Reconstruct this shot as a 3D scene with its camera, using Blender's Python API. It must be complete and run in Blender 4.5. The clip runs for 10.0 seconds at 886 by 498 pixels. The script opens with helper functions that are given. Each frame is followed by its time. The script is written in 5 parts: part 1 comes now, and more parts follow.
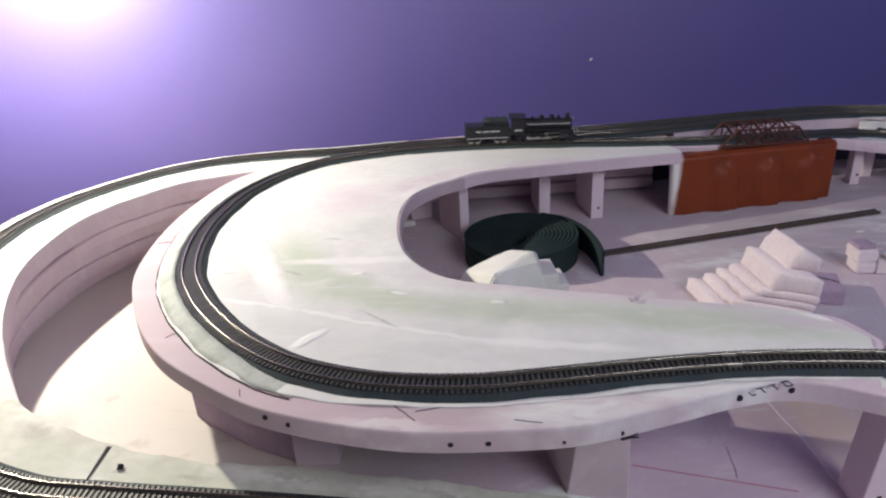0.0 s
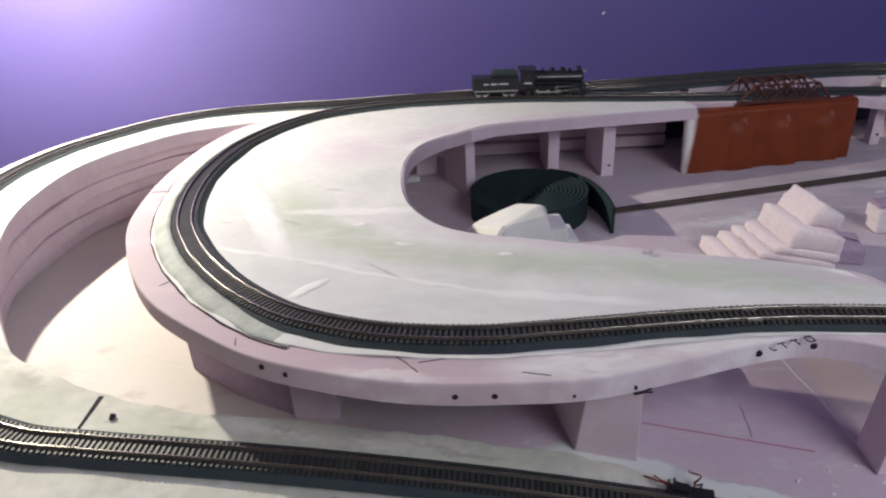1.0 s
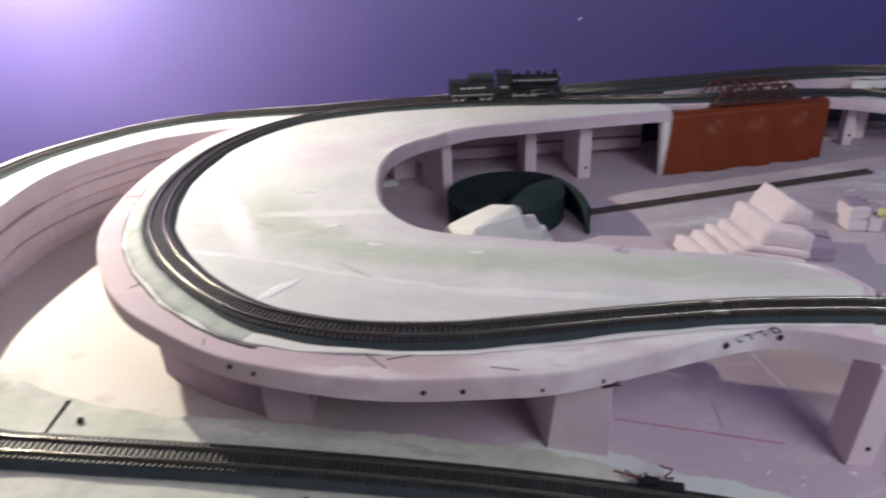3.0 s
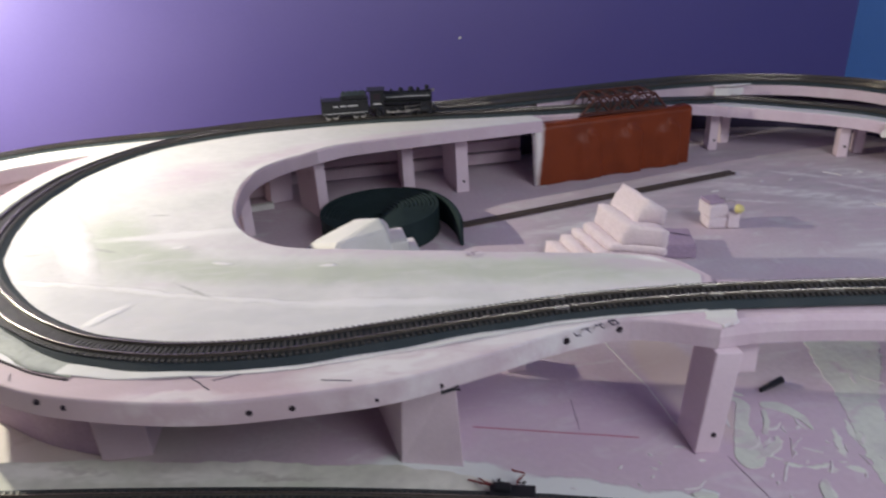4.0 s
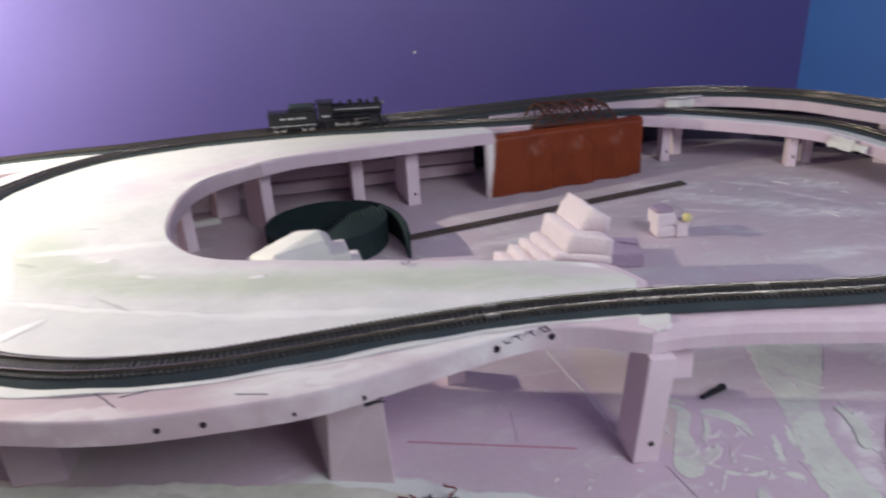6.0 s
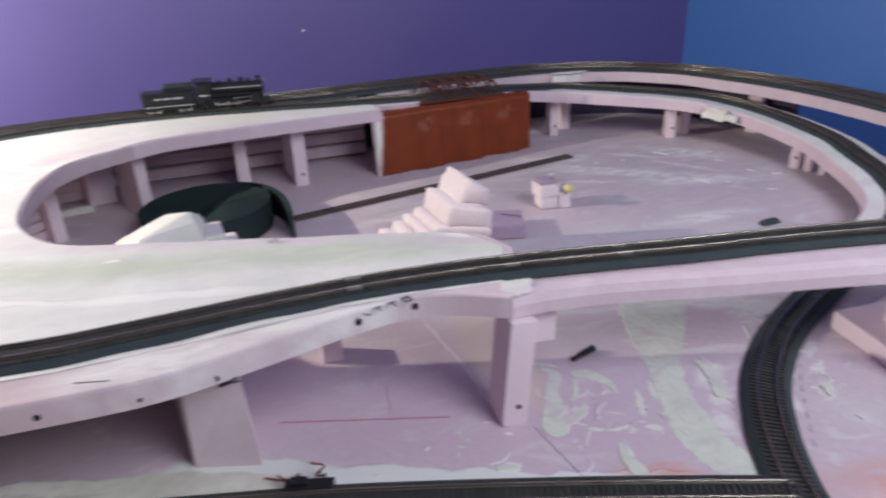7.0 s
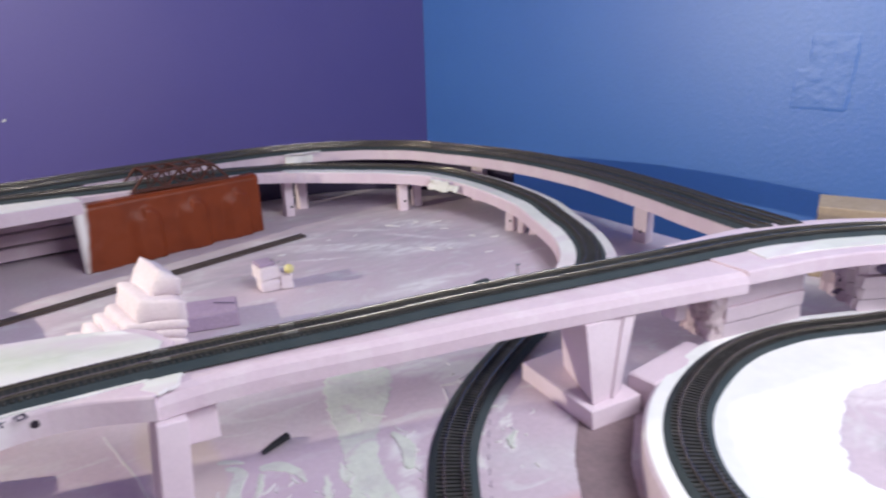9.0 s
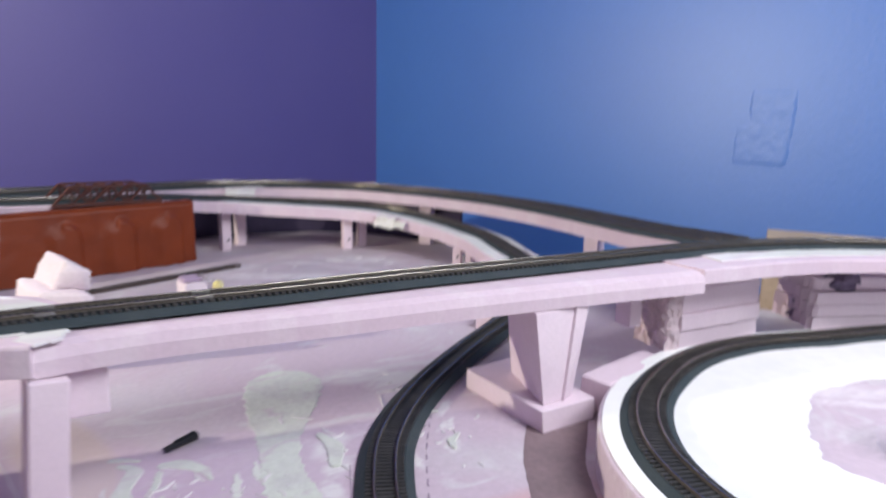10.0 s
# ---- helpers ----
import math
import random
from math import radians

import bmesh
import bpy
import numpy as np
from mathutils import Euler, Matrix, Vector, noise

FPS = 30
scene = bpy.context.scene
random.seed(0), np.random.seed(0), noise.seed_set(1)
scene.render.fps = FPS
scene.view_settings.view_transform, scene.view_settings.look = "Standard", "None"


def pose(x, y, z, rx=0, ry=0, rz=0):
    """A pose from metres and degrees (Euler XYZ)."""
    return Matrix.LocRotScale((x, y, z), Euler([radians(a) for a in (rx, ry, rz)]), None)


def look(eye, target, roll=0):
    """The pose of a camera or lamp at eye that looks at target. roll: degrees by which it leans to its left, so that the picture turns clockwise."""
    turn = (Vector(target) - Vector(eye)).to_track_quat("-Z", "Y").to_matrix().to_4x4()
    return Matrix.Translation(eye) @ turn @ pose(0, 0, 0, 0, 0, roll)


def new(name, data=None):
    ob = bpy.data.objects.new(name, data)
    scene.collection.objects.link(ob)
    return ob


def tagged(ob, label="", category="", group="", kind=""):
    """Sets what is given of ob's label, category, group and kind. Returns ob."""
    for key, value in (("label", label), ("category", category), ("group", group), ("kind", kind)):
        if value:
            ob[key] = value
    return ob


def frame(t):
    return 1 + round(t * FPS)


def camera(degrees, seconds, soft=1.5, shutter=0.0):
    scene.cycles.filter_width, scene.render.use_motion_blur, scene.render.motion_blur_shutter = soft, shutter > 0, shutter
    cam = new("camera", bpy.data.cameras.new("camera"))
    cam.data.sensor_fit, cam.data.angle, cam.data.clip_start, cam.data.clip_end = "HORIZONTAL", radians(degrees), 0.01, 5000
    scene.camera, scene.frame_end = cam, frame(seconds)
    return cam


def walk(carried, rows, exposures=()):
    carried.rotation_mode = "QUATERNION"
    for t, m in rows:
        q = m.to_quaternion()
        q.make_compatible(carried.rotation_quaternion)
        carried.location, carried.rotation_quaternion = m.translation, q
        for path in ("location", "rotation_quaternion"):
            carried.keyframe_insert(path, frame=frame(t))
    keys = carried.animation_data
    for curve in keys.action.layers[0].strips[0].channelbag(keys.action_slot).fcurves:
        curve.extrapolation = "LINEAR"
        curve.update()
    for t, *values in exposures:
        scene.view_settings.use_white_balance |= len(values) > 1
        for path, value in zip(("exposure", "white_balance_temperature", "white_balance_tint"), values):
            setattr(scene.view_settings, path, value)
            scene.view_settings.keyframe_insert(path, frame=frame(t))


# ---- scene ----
cam = camera(66.0, 10.0, soft=2.2, shutter=1.0)
PATH = [
    (0, (0.046, 0.02, 0.449), (-0.049, 1.828, -0.4), -3.5),
    (0.5, (0.049, 0.03, 0.432), (-0.058, 1.827, -0.441), -3.5),
    (1, (0.042, 0.038, 0.421), (-0.066, 1.803, -0.512), -3.0),
    (1.5, (0.04, 0.038, 0.421), (-0.063, 1.809, -0.503), -2.7),
    (2, (0.041, 0.031, 0.424), (-0.074, 1.799, -0.505), -3.2),
    (2.2, (0.041, 0.032, 0.424), (-0.072, 1.795, -0.512), -3.2),
    (3.3, (0.077, 0.034, 0.404), (0.068, 1.837, -0.46), -3.1),
    (3.5, (0.095, 0.042, 0.399), (0.184, 1.861, -0.427), -2.2),
    (4, (0.125, 0.04, 0.384), (0.275, 1.847, -0.459), -3.3),
    (4.5, (0.131, 0.045, 0.375), (0.32, 1.847, -0.471), -3.3),
    (5, (0.133, 0.048, 0.376), (0.306, 1.878, -0.412), -2.9),
    (5.2, (0.135, 0.048, 0.375), (0.306, 1.88, -0.411), -3.0),
    (6.3, (0.174, 0.046, 0.359), (0.456, 1.853, -0.449), -2.9),
    (6.5, (0.183, 0.045, 0.354), (0.508, 1.835, -0.476), -2.7),
    (7, (0.203, 0.04, 0.353), (0.656, 1.795, -0.493), -2.4),
    (7.5, (0.237, 0.037, 0.349), (0.834, 1.747, -0.499), -2.1),
    (8, (0.27, 0.04, 0.347), (1.119, 1.711, -0.351), -1.5),
    (8.5, (0.292, 0.029, 0.339), (1.209, 1.679, -0.323), -2.5),
    (9, (0.311, 0.015, 0.34), (1.319, 1.617, -0.307), -1.6),
    (9.5, (0.323, 0.002, 0.313), (1.38, 1.583, -0.308), -1.2),
    (10, (0.327, 0.029, 0.242), (1.497, 1.602, -0.15), 1.2),
]
K = 1.15  # the plan below is drawn in units of 1.15 m
walk(cam, [(t, look(Vector(eye) * K, Vector(target) * K, roll)) for t, eye, target, roll in PATH],
     [(0.0, 0.08), (1.0, 0.0), (2.0, 0.0), (4.0, 0.08), (5.2, 0.18), (6.5, 0.36), (7.5, 0.58), (8.5, 0.80), (10.0, 0.84)])

# ---- light, world and exposure ----
world = bpy.data.worlds.new("world")
world.use_nodes = True
world.node_tree.nodes["Background"].inputs[0].default_value = (0.5, 0.55, 0.7, 1)
world.node_tree.nodes["Background"].inputs[1].default_value = 0.035
scene.world = world


def lamp(name, kind, energy, colour, m, **more):
    data = bpy.data.lights.new(name, kind)
    data.energy, data.color = energy * K * K, colour
    if "radius" in more:
        data.shadow_soft_size = more["radius"] * K
    if "size" in more:
        data.shape, data.size, data.size_y = "RECTANGLE", more["size"][0] * K, more["size"][1] * K
    ob = new(name, data)
    ob.matrix_world = m
    ob.location = Vector(ob.location) * K
    return ob


lamp("clamp_lamp", "POINT", 34.0, (1.0, 0.94, 0.77), look((-0.69, 0.99, 0.48), (0.15, 0.85, 0.10)), radius=0.012)
lamp("room_light", "AREA", 11.5, (0.90, 0.92, 1.0), look((0.92, -0.38, 0.98), (0.60, 0.46, 0.0)), size=(0.7, 0.7))

# ---- materials ----


def material(name, colour, rough=0.7, metal=0.0, second=None, amount=0.5, scale=8.0, detail=4.0, sharp=(0.4, 0.6), grain=None,
             grain_mix=0.12, bump=0.15, bump_scale=120.0, gloss=0.4, vary=0.0, third=None, third_scale=5.0, third_sharp=(0.5, 0.6), third_amount=0.6, stretch=(1, 1, 1), twist=0.0):
    """Two-scale procedural surface: a base colour, a second colour in blotches, fine grain and relief."""
    m = bpy.data.materials.new(name)
    m.use_nodes = True
    nt = m.node_tree
    n, l = nt.nodes, nt.links
    b = n["Principled BSDF"]
    b.inputs["Roughness"].default_value, b.inputs["Metallic"].default_value = rough, metal
    b.inputs["Specular IOR Level"].default_value = gloss
    tc = n.new("ShaderNodeTexCoord")
    geo = n.new("ShaderNodeNewGeometry")
    big = n.new("ShaderNodeTexNoise")
    big.inputs["Scale"].default_value, big.inputs["Detail"].default_value = scale, detail
    l.new(geo.outputs["Position"], big.inputs["Vector"])
    ramp = n.new("ShaderNodeMapRange")
    ramp.inputs["From Min"].default_value, ramp.inputs["From Max"].default_value = sharp
    ramp.inputs["To Max"].default_value = amount
    l.new(big.outputs["Fac"], ramp.inputs["Value"])
    mix = n.new("ShaderNodeMix")
    mix.data_type = "RGBA"
    mix.inputs["A"].default_value = (*colour, 1)
    mix.inputs["B"].default_value = (*(second or [c * 0.8 for c in colour]), 1)
    l.new(ramp.outputs["Result"], mix.inputs["Factor"])
    if third:
        way = n.new("ShaderNodeMapping")
        way.inputs["Scale"].default_value = stretch
        way.inputs["Rotation"].default_value = (0, 0, 0.3)
        l.new(geo.outputs["Position"], way.inputs["Vector"])
        band = n.new("ShaderNodeTexNoise")
        band.inputs["Scale"].default_value, band.inputs["Detail"].default_value = third_scale, 7.0
        band.inputs["Distortion"].default_value = twist
        l.new(way.outputs["Vector"], band.inputs["Vector"])
        r3 = n.new("ShaderNodeMapRange")
        r3.inputs["From Min"].default_value, r3.inputs["From Max"].default_value = third_sharp
        r3.inputs["To Max"].default_value = third_amount
        l.new(band.outputs["Fac"], r3.inputs["Value"])
        mix3 = n.new("ShaderNodeMix")
        mix3.data_type = "RGBA"
        l.new(r3.outputs["Result"], mix3.inputs["Factor"])
        l.new(mix.outputs["Result"], mix3.inputs["A"])
        mix3.inputs["B"].default_value = (*third, 1)
        mix = mix3
    fine = n.new("ShaderNodeTexNoise")
    fine.inputs["Scale"].default_value, fine.inputs["Detail"].default_value = bump_scale, 6.0
    l.new(geo.outputs["Position"], fine.inputs["Vector"])
    mix2 = n.new("ShaderNodeMix")
    mix2.data_type, mix2.blend_type = "RGBA", "MULTIPLY"
    mix2.inputs["Factor"].default_value = grain_mix * 4
    shade = n.new("ShaderNodeMapRange")
    shade.inputs["From Min"].default_value, shade.inputs["From Max"].default_value = 0.3, 0.7
    shade.inputs["To Min"].default_value, shade.inputs["To Max"].default_value = 0.65, 1.0
    l.new(fine.outputs["Fac"], shade.inputs["Value"])
    l.new(mix.outputs["Result"], mix2.inputs["A"])
    l.new(shade.outputs["Result"], mix2.inputs["B"])
    out = mix2.outputs["Result"]
    if vary:
        info = n.new("ShaderNodeObjectInfo")
        hsv = n.new("ShaderNodeHueSaturation")
        r = n.new("ShaderNodeMapRange")
        r.inputs["To Min"].default_value, r.inputs["To Max"].default_value = 1 - vary, 1 + vary
        l.new(info.outputs["Random"], r.inputs["Value"])
        l.new(r.outputs["Result"], hsv.inputs["Value"])
        l.new(out, hsv.inputs["Color"])
        out = hsv.outputs["Color"]
    l.new(out, b.inputs["Base Color"])
    bm_ = n.new("ShaderNodeBump")
    bm_.inputs["Strength"].default_value, bm_.inputs["Distance"].default_value = bump, 0.002
    l.new(fine.outputs["Fac"], bm_.inputs["Height"])
    l.new(bm_.outputs["Normal"], b.inputs["Normal"])
    return m


FOAM = material("pink_foam", (0.70, 0.570, 0.635), 0.65, second=(0.64, 0.500, 0.575), scale=9, bump=0.12, bump_scale=260, grain_mix=0.05,
                third=(0.77, 0.70, 0.72), third_scale=48, third_sharp=(0.50, 0.66), third_amount=0.32, stretch=(1, 1, 0.12))
FOAM_CUT = material("cut_pink_foam", (0.78, 0.655, 0.715), 0.8, second=(0.70, 0.56, 0.635), scale=14, bump=0.12, bump_scale=260, grain_mix=0.035)
PLASTER = material("white_plaster", (0.80, 0.79, 0.76), 0.62, second=(0.64, 0.66, 0.60), amount=0.75, scale=5, detail=7, sharp=(0.44, 0.60), bump=0.35,
                   bump_scale=60, grain_mix=0.06, third=(0.70, 0.60, 0.65), third_scale=4.5, third_sharp=(0.50, 0.62), third_amount=0.6, stretch=(1, 2.8, 1), twist=1.0)
BRIGHT_PLASTER = material("bright_plaster", (0.90, 0.90, 0.88), 0.6, second=(0.84, 0.85, 0.82), amount=0.6, scale=7, detail=7, bump=0.35, bump_scale=60, grain_mix=0.04)
FLOOR_FOAM = material("smeared_foam", (0.60, 0.495, 0.560), 0.7, second=(0.62, 0.58, 0.61), amount=0.7, scale=6.5, detail=9, sharp=(0.5, 0.66),
                      bump=0.2, bump_scale=160, grain_mix=0.07, third=(0.68, 0.66, 0.67), third_scale=11, third_sharp=(0.56, 0.66), third_amount=0.7, stretch=(1, 1.8, 1), twist=1.6)
PURPLE = material("purple_wall_paint", (0.135, 0.108, 0.335), 0.46, gloss=0.75, second=(0.120, 0.096, 0.325), scale=3, bump=0.12, bump_scale=180, grain_mix=0.03)
BLUE = material("blue_wall_paint", (0.060, 0.205, 0.60), 0.44, gloss=1.0, second=(0.054, 0.183, 0.56), scale=3, bump=0.32, bump_scale=110, grain_mix=0.03)
BLUE.node_tree.nodes["Principled BSDF"].inputs["Coat Weight"].default_value = 0.3
BLUE.node_tree.nodes["Principled BSDF"].inputs["Coat Roughness"].default_value = 0.48
WHITE_WALL = material("plain_wall_paint", (0.34, 0.32, 0.40), 0.7, scale=3, bump=0.1)
ROOM_FLOOR = material("room_floor", (0.3, 0.26, 0.22), 0.6, scale=4)
ROADBED = material("grey_foam_roadbed", (0.043, 0.058, 0.065), 0.8, second=(0.062, 0.074, 0.078), scale=30, bump=0.4, bump_scale=500, gloss=0.2)
TIE = material("brown_tie_plastic", (0.046, 0.045, 0.043), 0.5, second=(0.068, 0.065, 0.062), scale=60, bump=0.1, vary=0.2)
RAIL = material("nickel_rail", (0.48, 0.44, 0.38), 0.27, 1.0, second=(0.32, 0.29, 0.24), scale=16, bump=0.05)
BRICK_PLASTIC = material("rust_red_plastic", (0.225, 0.043, 0.012), 0.42, second=(0.16, 0.030, 0.010), scale=22, gloss=0.25, bump=0.35, bump_scale=420, grain_mix=0.08)
nt = BRICK_PLASTIC.node_tree
geo_n = nt.nodes.new("ShaderNodeNewGeometry")
sep = nt.nodes.new("ShaderNodeSeparateXYZ")
nt.links.new(geo_n.outputs["Position"], sep.inputs[0])
wear = nt.nodes.new("ShaderNodeTexNoise")
wear.inputs["Scale"].default_value = 26
nt.links.new(geo_n.outputs["Position"], wear.inputs["Vector"])
add = nt.nodes.new("ShaderNodeMath")
add.operation = "MULTIPLY_ADD"
add.inputs[1].default_value = 0.014
nt.links.new(wear.outputs["Fac"], add.inputs[0])
nt.links.new(sep.outputs["X"], add.inputs[2])
edge_n = nt.nodes.new("ShaderNodeMapRange")
edge_n.inputs["From Min"].default_value, edge_n.inputs["From Max"].default_value = 0.431, 0.441
edge_n.inputs["To Min"].default_value, edge_n.inputs["To Max"].default_value = 1.0, 0.0
low_n = nt.nodes.new("ShaderNodeMath")
low_n.operation = "MULTIPLY_ADD"
low_n.inputs[1].default_value = -0.1
nt.links.new(sep.outputs["Z"], low_n.inputs[0])
nt.links.new(add.outputs[0], low_n.inputs[2])
nt.links.new(low_n.outputs[0], edge_n.inputs["Value"])
worn = nt.nodes.new("ShaderNodeMix")
worn.data_type = "RGBA"
nt.links.new(edge_n.outputs["Result"], worn.inputs["Factor"])
bsdf = nt.nodes["Principled BSDF"]
nt.links.new(bsdf.inputs["Base Color"].links[0].from_socket, worn.inputs["A"])
worn.inputs["B"].default_value = (0.88, 0.85, 0.82, 1)
nt.links.new(worn.outputs["Result"], bsdf.inputs["Base Color"])
TRUSS_PLASTIC = material("brown_truss_plastic", (0.10, 0.030, 0.019), 0.5, second=(0.07, 0.022, 0.014), scale=40)
COIL_FOAM = material("dark_green_foam", (0.014, 0.028, 0.030), 0.8, second=(0.020, 0.038, 0.040), scale=25, bump=0.3, bump_scale=400, gloss=0.25)
BLACK = material("black_enamel", (0.012, 0.014, 0.018), 0.38, second=(0.02, 0.022, 0.026), scale=80, bump=0.05)
STEEL = material("bright_steel", (0.55, 0.54, 0.52), 0.3, 0.9, scale=60)
SILVER_LINE = material("silver_lettering", (0.55, 0.56, 0.58), 0.5, scale=90)
DARK_HOLE = material("dark_hole", (0.03, 0.02, 0.03), 0.9, scale=60)
INK = material("marker_ink", (0.06, 0.05, 0.09), 0.7, scale=90)
# lavender foam pieces; also the painted shade of the skirt boards
LAVENDER_AND_SHADE = material("lavender_and_shade_foam", (0.40, 0.30, 0.42), 0.8, second=(0.46, 0.36, 0.46), scale=20, bump=0.3, bump_scale=260)
PALE_FOAM = material("pale_cut_foam", (0.82, 0.73, 0.76), 0.8, second=(0.76, 0.64, 0.70), scale=16, bump=0.35, bump_scale=260, grain_mix=0.08)
STRIP = material("brown_strip_plastic", (0.085, 0.058, 0.050), 0.55, second=(0.12, 0.085, 0.075), scale=30)
# near-black purple standing in for shade under the outer deck
SHADE_SHEET = material("shade_sheet_purple", (0.045, 0.034, 0.075), 0.8, second=(0.06, 0.045, 0.09), scale=12)
FAINT = material("faint_pencil", (0.38, 0.30, 0.38), 0.7, scale=90)
RAIL_SIDE = material("dull_rail_side", (0.10, 0.086, 0.072), 0.5, 0.3, second=(0.15, 0.13, 0.105), scale=40)
RED_INK = material("red_pencil", (0.50, 0.20, 0.28), 0.7, scale=90)
YELLOW = material("yellow_plastic", (0.70, 0.62, 0.24), 0.5, second=(0.76, 0.72, 0.45), scale=80)
CARD = material("tan_cardboard", (0.44, 0.34, 0.24), 0.8, second=(0.38, 0.29, 0.20), scale=20)
PLY = material("plywood", (0.36, 0.25, 0.15), 0.6, scale=10)
RED_WIRE = material("red_wire", (0.22, 0.035, 0.035), 0.5, scale=90)



def smear(mat, colour, dabs, amount=0.8, edge=0.45, ragged=0.012, scale=40.0, brush=(0.30, 0.55), lift=0.0):
    """Adds brushed-on stains, and painted shade on the front floor, to a material: soft ragged ovals (x, y, half
    length, half width, turn) seen from above.
    """
    nt = mat.node_tree
    n, l = nt.nodes, nt.links
    geo = n.new("ShaderNodeNewGeometry")
    wob = n.new("ShaderNodeTexNoise")
    wob.inputs["Scale"].default_value, wob.inputs["Detail"].default_value = scale, 6.0
    l.new(geo.outputs["Position"], wob.inputs["Vector"])
    shift = n.new("ShaderNodeVectorMath")
    shift.operation = "MULTIPLY_ADD"
    shift.inputs[1].default_value = (ragged * 2,) * 3
    l.new(wob.outputs["Color"], shift.inputs[0])
    back = n.new("ShaderNodeVectorMath")
    back.operation = "SUBTRACT"
    back.inputs[1].default_value = (ragged,) * 3
    l.new(geo.outputs["Position"], back.inputs[0])
    l.new(back.outputs[0], shift.inputs[2])
    total = None
    for x, y, rx, ry, turn in dabs:
        mp = n.new("ShaderNodeMapping")
        mp.vector_type = "TEXTURE"
        mp.inputs["Location"].default_value = (x * K, y * K, 0)
        mp.inputs["Rotation"].default_value = (0, 0, radians(turn))
        mp.inputs["Scale"].default_value = (rx * K, ry * K, 500.0)
        l.new(shift.outputs[0], mp.inputs["Vector"])
        ln = n.new("ShaderNodeVectorMath")
        ln.operation = "LENGTH"
        l.new(mp.outputs[0], ln.inputs[0])
        mr = n.new("ShaderNodeMapRange")
        mr.inputs["From Min"].default_value, mr.inputs["From Max"].default_value = 1 + edge, 1 - edge
        l.new(ln.outputs["Value"], mr.inputs["Value"])
        out = mr.outputs["Result"]
        if total is not None:
            mx = n.new("ShaderNodeMath")
            mx.operation = "MAXIMUM"
            l.new(total, mx.inputs[0])
            l.new(out, mx.inputs[1])
            out = mx.outputs[0]
        total = out
    way = n.new("ShaderNodeMapping")
    way.inputs["Scale"].default_value = (1, 3.2, 1)
    way.inputs["Rotation"].default_value = (0, 0, 0.25)
    l.new(geo.outputs["Position"], way.inputs["Vector"])
    br = n.new("ShaderNodeTexNoise")
    br.inputs["Scale"].default_value, br.inputs["Detail"].default_value, br.inputs["Distortion"].default_value = scale * 0.5, 8.0, 0.8
    l.new(way.outputs[0], br.inputs["Vector"])
    bmr = n.new("ShaderNodeMapRange")
    bmr.inputs["From Min"].default_value, bmr.inputs["From Max"].default_value = brush
    bmr.inputs["To Min"].default_value, bmr.inputs["To Max"].default_value = 0.25 * amount, amount
    l.new(br.outputs["Fac"], bmr.inputs["Value"])
    mul = n.new("ShaderNodeMath")
    mul.operation = "MULTIPLY"
    l.new(total, mul.inputs[0])
    l.new(bmr.outputs["Result"], mul.inputs[1])
    b = n["Principled BSDF"]
    mix = n.new("ShaderNodeMix")
    mix.data_type = "RGBA"
    l.new(mul.outputs[0], mix.inputs["Factor"])
    l.new(b.inputs["Base Color"].links[0].from_socket, mix.inputs["A"])
    mix.inputs["B"].default_value = (*colour, 1)
    l.new(mix.outputs["Result"], b.inputs["Base Color"])
    if lift:
        bp = n.new("ShaderNodeBump")
        bp.inputs["Strength"].default_value, bp.inputs["Distance"].default_value = 0.6, lift
        l.new(mul.outputs[0], bp.inputs["Height"])
        l.new(b.inputs["Normal"].links[0].from_socket, bp.inputs["Normal"])
        l.new(bp.outputs["Normal"], b.inputs["Normal"])


DECK_PLASTER = material("brushed_white_plaster", (0.81, 0.80, 0.775), 0.55, second=(0.73, 0.735, 0.70), amount=0.8, scale=7, detail=7, sharp=(0.42, 0.62), bump=0.4,
                        bump_scale=70, grain_mix=0.05, third=(0.75, 0.68, 0.71), third_scale=6, third_sharp=(0.52, 0.66), third_amount=0.3, stretch=(1, 2.8, 1), twist=1.0)
smear(DECK_PLASTER, (0.59, 0.63, 0.53), [
    (-0.05, 0.620, 0.095, 0.020, -20), (0.08, 0.587, 0.11, 0.020, -12), (0.24, 0.560, 0.15, 0.022, -13), (-0.150, 0.705, 0.030, 0.080, 25), (-0.10, 0.66, 0.05, 0.02, -30)], 1.0, 0.5, brush=(0.15, 0.5), lift=0.0015)
smear(DECK_PLASTER, (0.70, 0.70, 0.68), [(-0.10, 0.550, 0.11, 0.025, -25), (0.02, 0.520, 0.10, 0.012, -10), (-0.20, 0.640, 0.02, 0.05, 30)], 0.8, 0.5, lift=0.001)
smear(DECK_PLASTER, (0.68, 0.585, 0.635), [
    (-0.13, 0.905, 0.055, 0.050, 20), (-0.02, 0.970, 0.07, 0.022, 35), (0.09, 0.630, 0.10, 0.012, -17), (0.21, 0.600, 0.11, 0.010, -15), (0.34, 0.548, 0.05, 0.012, -15), (0.14, 1.03, 0.08, 0.02, 12)], 0.75, 0.5)
